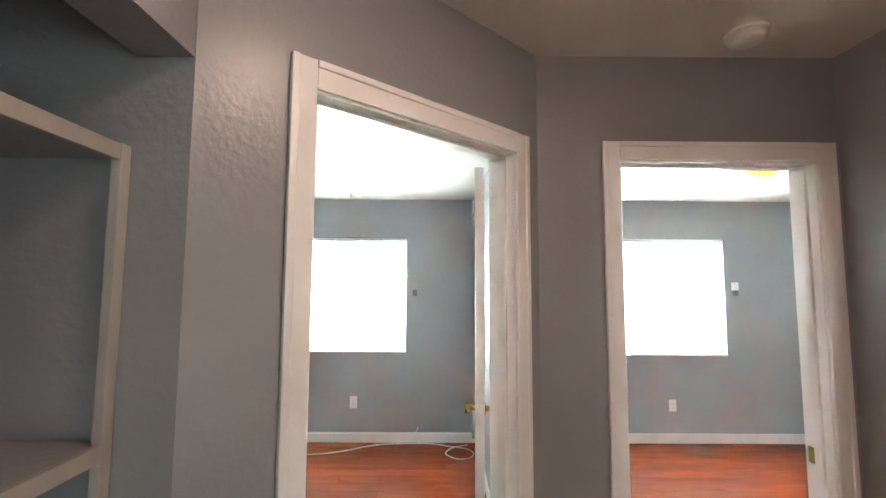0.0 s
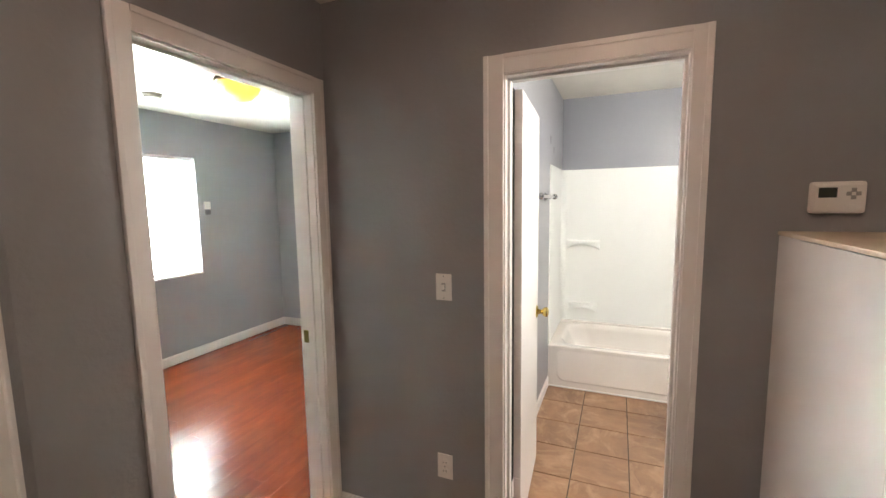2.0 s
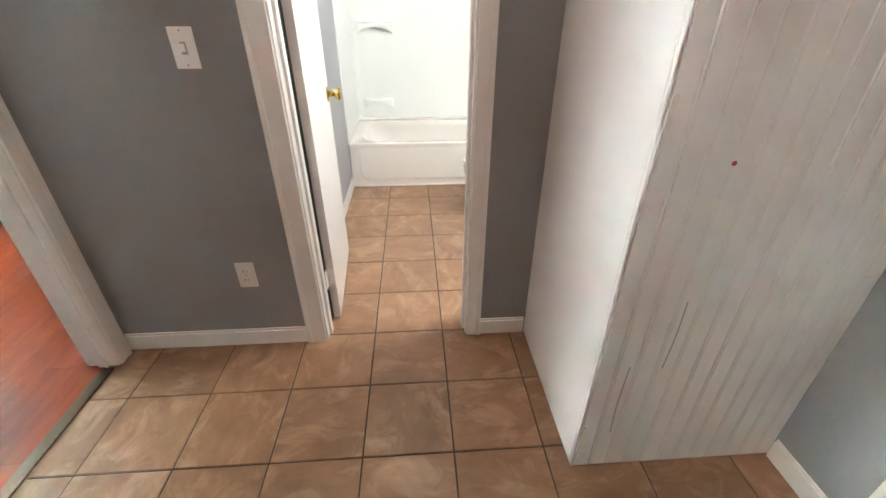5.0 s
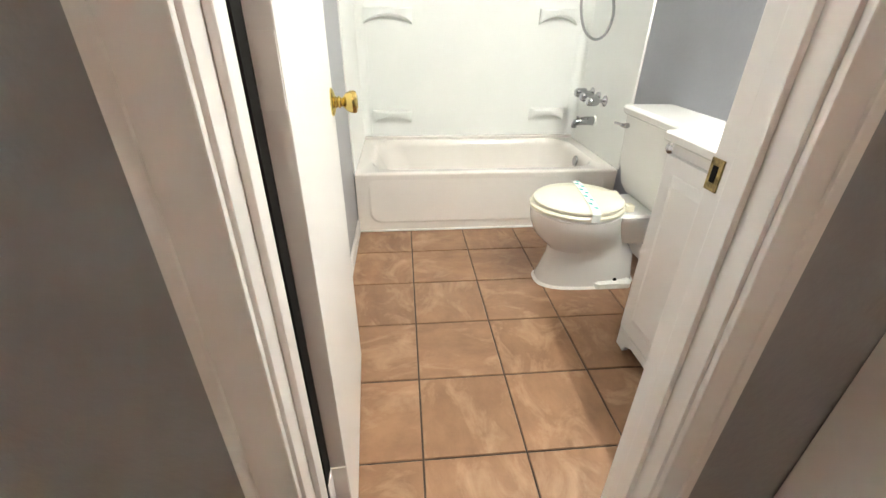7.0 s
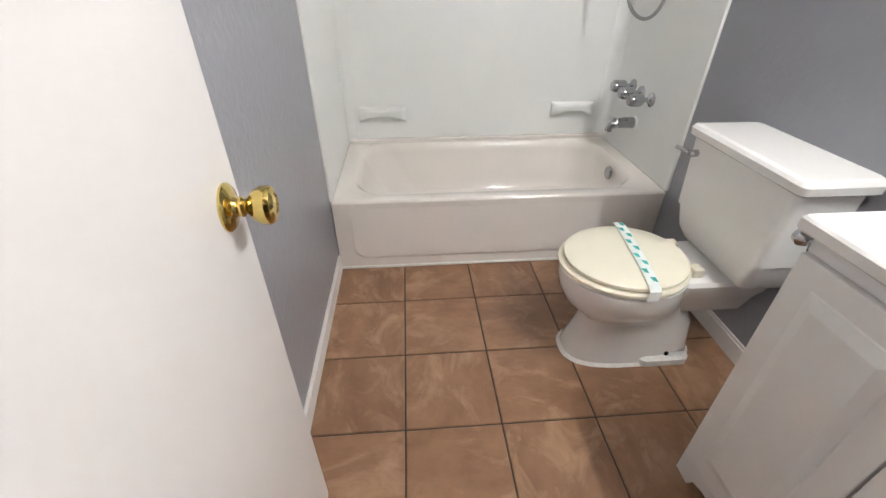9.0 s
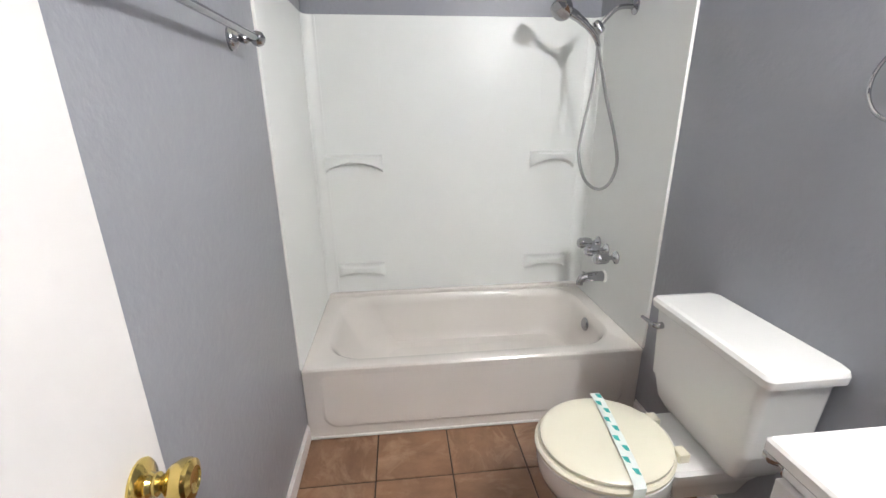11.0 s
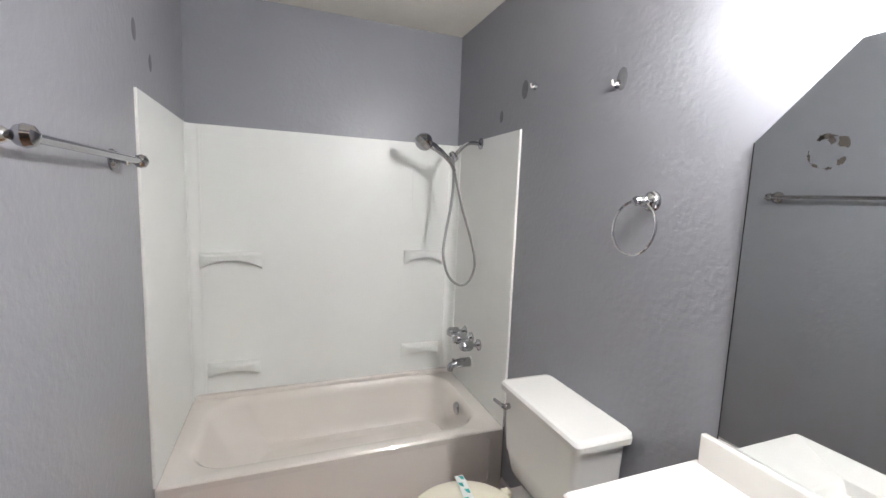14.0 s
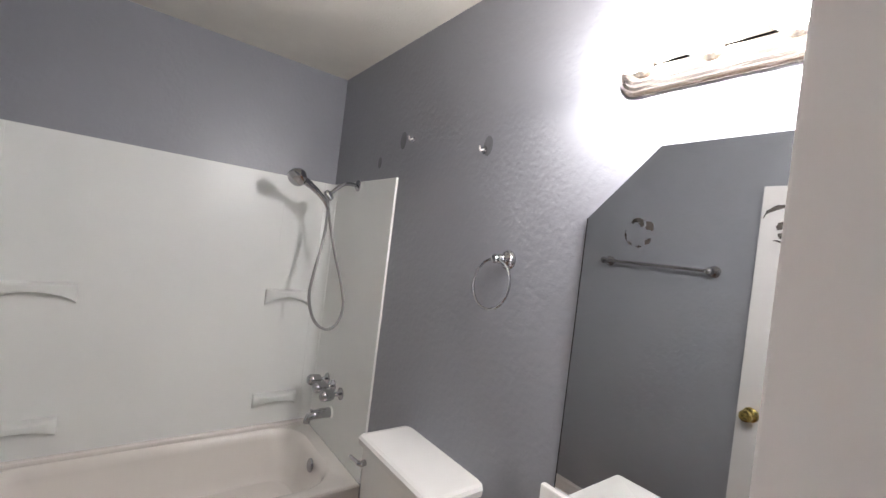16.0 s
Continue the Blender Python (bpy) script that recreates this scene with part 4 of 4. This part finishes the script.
part("backsplash", boxes((tx0, ty0, VZ + 0.03, tx1 - 0.018, ty0 + 0.02, VZ + 0.117), bev=0.005), VTOP, top)
fc = thing("sink_faucet", (2.01, -0.56, VZ + 0.032), "low chrome centre-set sink faucet", "faucet")
part("base", boxes((1.935, -0.585, VZ + 0.032, 2.085, -0.54, VZ + 0.045), bev=0.006), CHROME, fc)
part("spout", tube(B(), [(2.01, -0.562, VZ + 0.045), (2.01, -0.56, VZ + 0.085), (2.01, -0.52, VZ + 0.10), (2.01, -0.46, VZ + 0.085)], 0.011, 14), CHROME, fc)
for x in (1.955, 2.065):
    part("handle", lathe(B(), [(0.015, 0), (0.013, 0.018), (0.021, 0.022), (0.021, 0.04), (0.001, 0.044)], pose(x, -0.562, VZ + 0.044), 18), CHROME, fc)

tp = thing("paper_holder", (2.336, -0.30, 0.74), "chrome toilet paper holder post on vanity side", "paper holder")
mtp = pose(VX1, -0.226, 0.768, 0, 90, 0)
part("post", lathe(B(), [(0.022, 0.0005), (0.022, 0.004), (0.012, 0.010), (0.009, 0.022), (0.014, 0.028), (0.019, 0.038), (0.016, 0.050), (0.001, 0.054)], mtp, 20), CHROME, tp)

# ---------------------------------------------------------------- mirror and light bar
mx0, mx1, mz0, mz1, cut = 1.70, 2.306, VZ + 0.119, 1.845, 0.178
mir = thing("wall_mirror", (2.0, BY0, mz0), "frameless wall mirror with clipped corners and worn silvering", "mirror")
bm = B()
pr = [(mx0, mz0), (mx1, mz0), (mx1, mz1 - cut), (mx1 - cut, mz1), (mx0 + cut, mz1), (mx0, mz1 - cut)]
fa = [bm.verts.new((x, BY0 + 0.008, z)) for x, z in pr]
fb = [bm.verts.new((x, BY0 + 0.001, z)) for x, z in pr]
bm.faces.new(fa)
bm.faces.new(list(reversed(fb)))
for i in range(len(pr)):
    j = (i + 1) % len(pr)
    bm.faces.new((fa[i], fa[j], fb[j], fb[i]))
part("glass", bm, MIRROR, mir)
part("edge_line", boxes((mx1, BY0 + 0.001, mz0, mx1 + 0.003, BY0 + 0.0075, mz1 - cut)), BLACK, mir, "dark mirror edge")
random.seed(4)
def blemish(cx, cz, r, arcs):
    """Patches of lost silvering on a broken ring."""
    for a0, a1, w in arcs:
        bm, n = B(), 9
        o, i_ = [], []
        for k in range(n):
            a = radians(a0 + (a1 - a0) * k / (n - 1))
            f = math.sin(math.pi * k / (n - 1))
            j1, j2 = random.uniform(-0.0015, 0.0015), random.uniform(-0.002, 0.002)
            o.append((cx + (r + w * f * 0.6 + j1) * math.cos(a), cz + (r + w * f * 0.6 + j1) * math.sin(a)))
            i_.append((cx + (r - w * f + j2 - 0.0006) * math.cos(a), cz + (r - w * f + j2 - 0.0006) * math.sin(a)))
        rows = [[Vector((x, BY0 + yy, z)) for yy, (x, z) in ((0.0082, p), (0.0086, p), (0.0086, q), (0.0082, q))] for p, q in zip(o, i_)]
        part("worn_spot", loft(bm, rows), RUST, mir, "dark worn silvering")
blemish(2.160, 1.632, 0.034, ((50, 115, 0.006), (120, 170, 0.012), (-40, 10, 0.002), (200, 235, 0.007), (245, 275, 0.003), (290, 320, 0.003)))
blemish(2.165, 1.655, 0.012, ((0, 80, 0.006), (120, 220, 0.008)))
blemish(1.877, 1.662, 0.035, ((20, 110, 0.005), (110, 200, 0.003), (215, 290, 0.003)))
blemish(1.872, 1.650, 0.012, ((0, 100, 0.010), (120, 220, 0.010), (240, 330, 0.010)))

bar = thing("vanity_light", (1.98, BY0, 2.08), "brushed nickel vanity light bar with four lit globes", "vanity light")
lx0, lx1, lz0, lz1 = 1.705, 2.258, 1.980, 2.096
rg = [rrect(lx0 + d, lz0 + d, lx1 - d, lz1 - d, 0.05 - d * 0.6, z) for d, z in ((0.0, 0.001), (0.0, 0.010), (0.006, 0.014), (0.010, 0.022), (0.017, 0.025), (0.021, 0.033), (0.028, 0.036))]
part("back_plate", loft(B(), [[Vector((p.x, BY0 + p.z, p.y)) for p in r] for r in rg]), NICKEL, bar)
for x in (2.182, 2.030, 1.878, 1.745):
    s = part("socket", lathe(B(), [(0.027, 0), (0.027, 0.012), (0.019, 0.018), (0.018, 0.03)], pose(x, BY0 + 0.035, 2.039, -90, 0, 0), 20), NICKEL, bar)
    part("globe_bulb", lathe(B(), [(0.014, 0.026), (0.019, 0.034)] + [(0.036 * math.sin(a), 0.066 - 0.036 * math.cos(a)) for a in np.linspace(0.5, math.pi, 14)], pose(x, BY0 + 0.035, 2.039, -90, 0, 0), 24), BULBM, s, "lit frosted globe bulb")
    lamp = bpy.data.lights.new("globe_light", "POINT")
    lamp.energy, lamp.color, lamp.shadow_soft_size = BULBWATT, (1.0, 0.975, 0.96), 0.026
    lob = new("globe_light", lamp)
    lob.matrix_basis = pose(x, BY0 + 0.101, 2.039)


# ---------------------------------------------------------------- towel bar, ring, hooks, vent
def rose(m):
    return lathe(B(), [(0.032, 0.0), (0.032, 0.005), (0.027, 0.009), (0.025, 0.014), (0.019, 0.017), (0.016, 0.022), (0.010, 0.026), (0.012, 0.032), (0.016, 0.040), (0.012, 0.048), (0.007, 0.052)], m, 24)


tb = thing("towel_bar", (2.83, BY1, 1.585), "chrome towel bar with turned posts on grey wall", "towel bar")
for x in (2.535, 3.145):
    m = pose(x, BY1, 1.585, 90, 0, 0)
    p = part("post", rose(m), CHROME, tb)
    part("finial", lathe(B(), [(0.007, 0.050), (0.010, 0.056), (0.017, 0.062), (0.021, 0.074), (0.017, 0.086), (0.006, 0.093), (0.001, 0.094)], m, 20), CHROME, p)
part("bar", tube(B(), [(2.53, BY1 - 0.074, 1.585), (3.15, BY1 - 0.074, 1.585)], 0.0095, 16), CHROME, tb)

tr = thing("towel_ring", (2.606, BY0, 1.52), "chrome towel ring hanging from a turned post", "towel ring")
m = pose(2.592, BY0, 1.523, -90, 0, 0)
p = part("post", rose(m), CHROME, tr)
part("ball", lathe(B(), [(0.007, 0.050), (0.013, 0.056), (0.015, 0.064), (0.011, 0.072), (0.001, 0.075)], m, 18), CHROME, p)
part("ring", tube(B(), [(2.590 + 0.081 * math.sin(a), BY0 + 0.062 + 0.016 * (1 - math.cos(a)) * 0.5, 1.442 + 0.081 * math.cos(a)) for a in np.linspace(0, 2 * math.pi, 29)], 0.0042, 8, 3), CHROME, tr)

for x, z in ((3.285, 2.016), (2.778, 1.909)):
    hk = thing("wall_hook", (x, BY0, z), "small clear plastic hook stuck on a grey wall", "hook", "leftover hooks")
    part("pad", lathe(B(), [(0.014, 0.0005), (0.013, 0.004), (0.001, 0.005)], pose(x, BY0, z, -90, 0, 0), 16), CHROME, hk)
    part("hook_tip", tube(B(), [(x, BY0 + 0.004, z + 0.004), (x, BY0 + 0.022, z - 0.004), (x, BY0 + 0.026, z + 0.012)], 0.004, 8), PLASTIC, hk)
for i, (x, y, z, r) in enumerate(((3.59, BY0, 1.936, 0.024), (3.374, BY0, 2.024, 0.034), (2.762, BY0, 1.924, 0.030), (3.409, BY1, 2.042, 0.030), (3.591, BY1, 1.98, 0.026))):
    s = -90 if y < 0 else 90
    solid("wall_stain", lathe(B(), [(r, 0.0004), (r * 0.7, 0.0012), (0.001, 0.0014)], pose(x, y, z, s, 0, 0) @ Matrix.Diagonal((0.8, 1.25, 1, 1)), 20), STAIN, "faint dark scuff patch on the paint", "stain")

vt = thing("ceiling_vent", (3.02, -0.17, ZBATH), "white slotted exhaust vent grille in the ceiling", "vent")
vx0, vx1, vy0, vy1 = 2.72, 3.02, -0.28, 0.02
for b in ((vx0, vy0, ZBATH - 0.012, vx1, vy0 + 0.022, ZBATH - 0.001), (vx0, vy1 - 0.022, ZBATH - 0.012, vx1, vy1, ZBATH - 0.001), (vx0, vy0 + 0.022, ZBATH - 0.012, vx0 + 0.022, vy1 - 0.022, ZBATH - 0.001), (vx1 - 0.022, vy0 + 0.022, ZBATH - 0.012, vx1, vy1 - 0.022, ZBATH - 0.001)):
    part("frame", boxes(b, bev=0.002), PLASTIC, vt)
# black sheet paints the dark hollow behind the slats
part("backing", boxes((vx0 + 0.02, vy0 + 0.02, ZBATH - 0.003, vx1 - 0.02, vy1 - 0.02, ZBATH - 0.001)), BLACK, vt)
y = vy0 + 0.032
while y < vy1 - 0.03:
    part("slat", boxes((vx0 + 0.02, y, ZBATH - 0.010, vx1 - 0.02, y + 0.007, ZBATH - 0.003)), PLASTIC, vt)
    y += 0.0165

# ---------------------------------------------------------------- floors, piece by piece
P, GX, GY = 0.3082, 1.585, 0.597
fl = solid("floor_tiled", boxes((-1.2, LY0, -0.1, XC + T, YB, -0.004), (XC + T, BY0 - T, -0.1, BX1 + T, BY1 + T, -0.004), (LX0, LY0, -0.1, -1.2, YS, -0.004), (XC + T, LY0, -0.1, LX1, YS, -0.004)), GROUT, "brown stone-look ceramic floor tiles with dark grout", "floor")
bm = B()
hw = (P - 0.0055) / 2
box(bm, -hw, -hw, -0.012, hw, hw, 0.0, bev=0.0)
top_e = [e for e in bm.edges if all(v.co.z > -0.001 for v in e.verts)]
bmesh.ops.bevel(bm, geom=top_e, offset=0.0018, segments=1, affect="EDGES")
first = make("tile", bm, TILE)
tile_me = first.data
bpy.data.objects.remove(first)
count = 0
rest = []
for i in range(-14, 9):
    for j in range(-4, 18):
        x, y = GX + (i + 0.5) * P, GY - (j + 0.5) * P
        bath = BX0 - 0.1 < x and BY0 - 0.1 < y < BY1 + 0.1 and x < TX0 + 0.1
        hall = -1.0 < x < XC + 0.16 and YS - 0.1 < y < YB + 0.154
        south = LX0 < x < LX1 and LY0 < y <= YS - 0.1
        if bath or hall or (south and y > -2.7 and -0.6 < x < 2.4):
            t = new("tile", tile_me)
            t.parent = fl
            t.location = (x, y, random.uniform(-0.0006, 0.0006))
            t.rotation_euler = (0, 0, radians(90 * random.randrange(4)))
            count += 1
        elif south:
            rest.append((x, y))
bm = B()
for x, y in rest:
    vs = [bm.verts.new((x + a * hw, y + b * hw, 0)) for a, b in ((-1, -1), (1, -1), (1, 1), (-1, 1))]
    bm.faces.new(vs)
far = part("far_tiles", bm, TILE, fl)
tagged(far, kind="stuff")

for nm, x0, x1, y0, y1 in (("floor_bedroom_west", AX0, AX1 + 0.05, EY, YW), ("floor_bedroom_east", RX0 - 0.05, RX1, YB, YW)):
    west = nm.endswith("west")
    bm = B()
    pl = [(AX0, EY + 0.05), (EX, EY + 0.05), (0.385, YB + 0.06), (AX1 + 0.05, YW), (AX0, YW)] if west else [(x0, y0 + 0.03), (x1, y0 + 0.03), (x1, y1), (x0, y1)]
    bm.faces.new([bm.verts.new((x, y, -0.003)) for x, y in pl])
    wf = solid(nm, bm, SEAM, "glossy red-brown laminate plank floor", "floor")
    W, L = 0.122, 1.2
    me = None
    bm = B()
    box(bm, -L / 2 + 0.0006, -W / 2 + 0.0006, -0.01, L / 2 - 0.0006, W / 2 - 0.0006, 0.004)
    me = make("plank", bm, WOOD)
    pd = me.data
    bpy.data.objects.remove(me)
    r, y = 0, y1 - W / 2
    while y > y0 + 0.02:
        x = x0 + L / 2 - (r * 0.43) % L
        while x - L / 2 < x1:
            a, b = max(x - L / 2, x0), min(x + L / 2, x1)
            lim = True
            if west:
                # keep clear of the slanted wall
                q0, q1 = MA.inverted() @ Vector((b, y - W / 2, 0)), MA.inverted() @ Vector((a, y - W / 2, 0))
                while b > a + 0.05 and (MA.inverted() @ Vector((b, y - W / 2, 0))).y < 0.055 and b > EX - 0.2:
                    b -= 0.05
                lim = b > a + 0.06
            if lim:
                o = new("plank", pd)
                o.parent = wf
                o.matrix_basis = Matrix.Translation(((a + b) / 2, y, 0)) @ Matrix.Diagonal(((b - a) / L, 1, 1, 1))
            x += L
        y -= W
        r += 1
for nm, bm in (("trim_threshold", boxes((0.73, YB + 0.005, -0.002, 1.437, YB + 0.05, 0.008), bev=0.003)), ("trim_threshold_slanted", boxes((A0 + 0.018, 0.02, -0.002, A1 - 0.018, 0.065, 0.009), bev=0.003, m=MA))):
    solid(nm, bm, DARKBRZ, "dark metal floor threshold strip", "threshold")
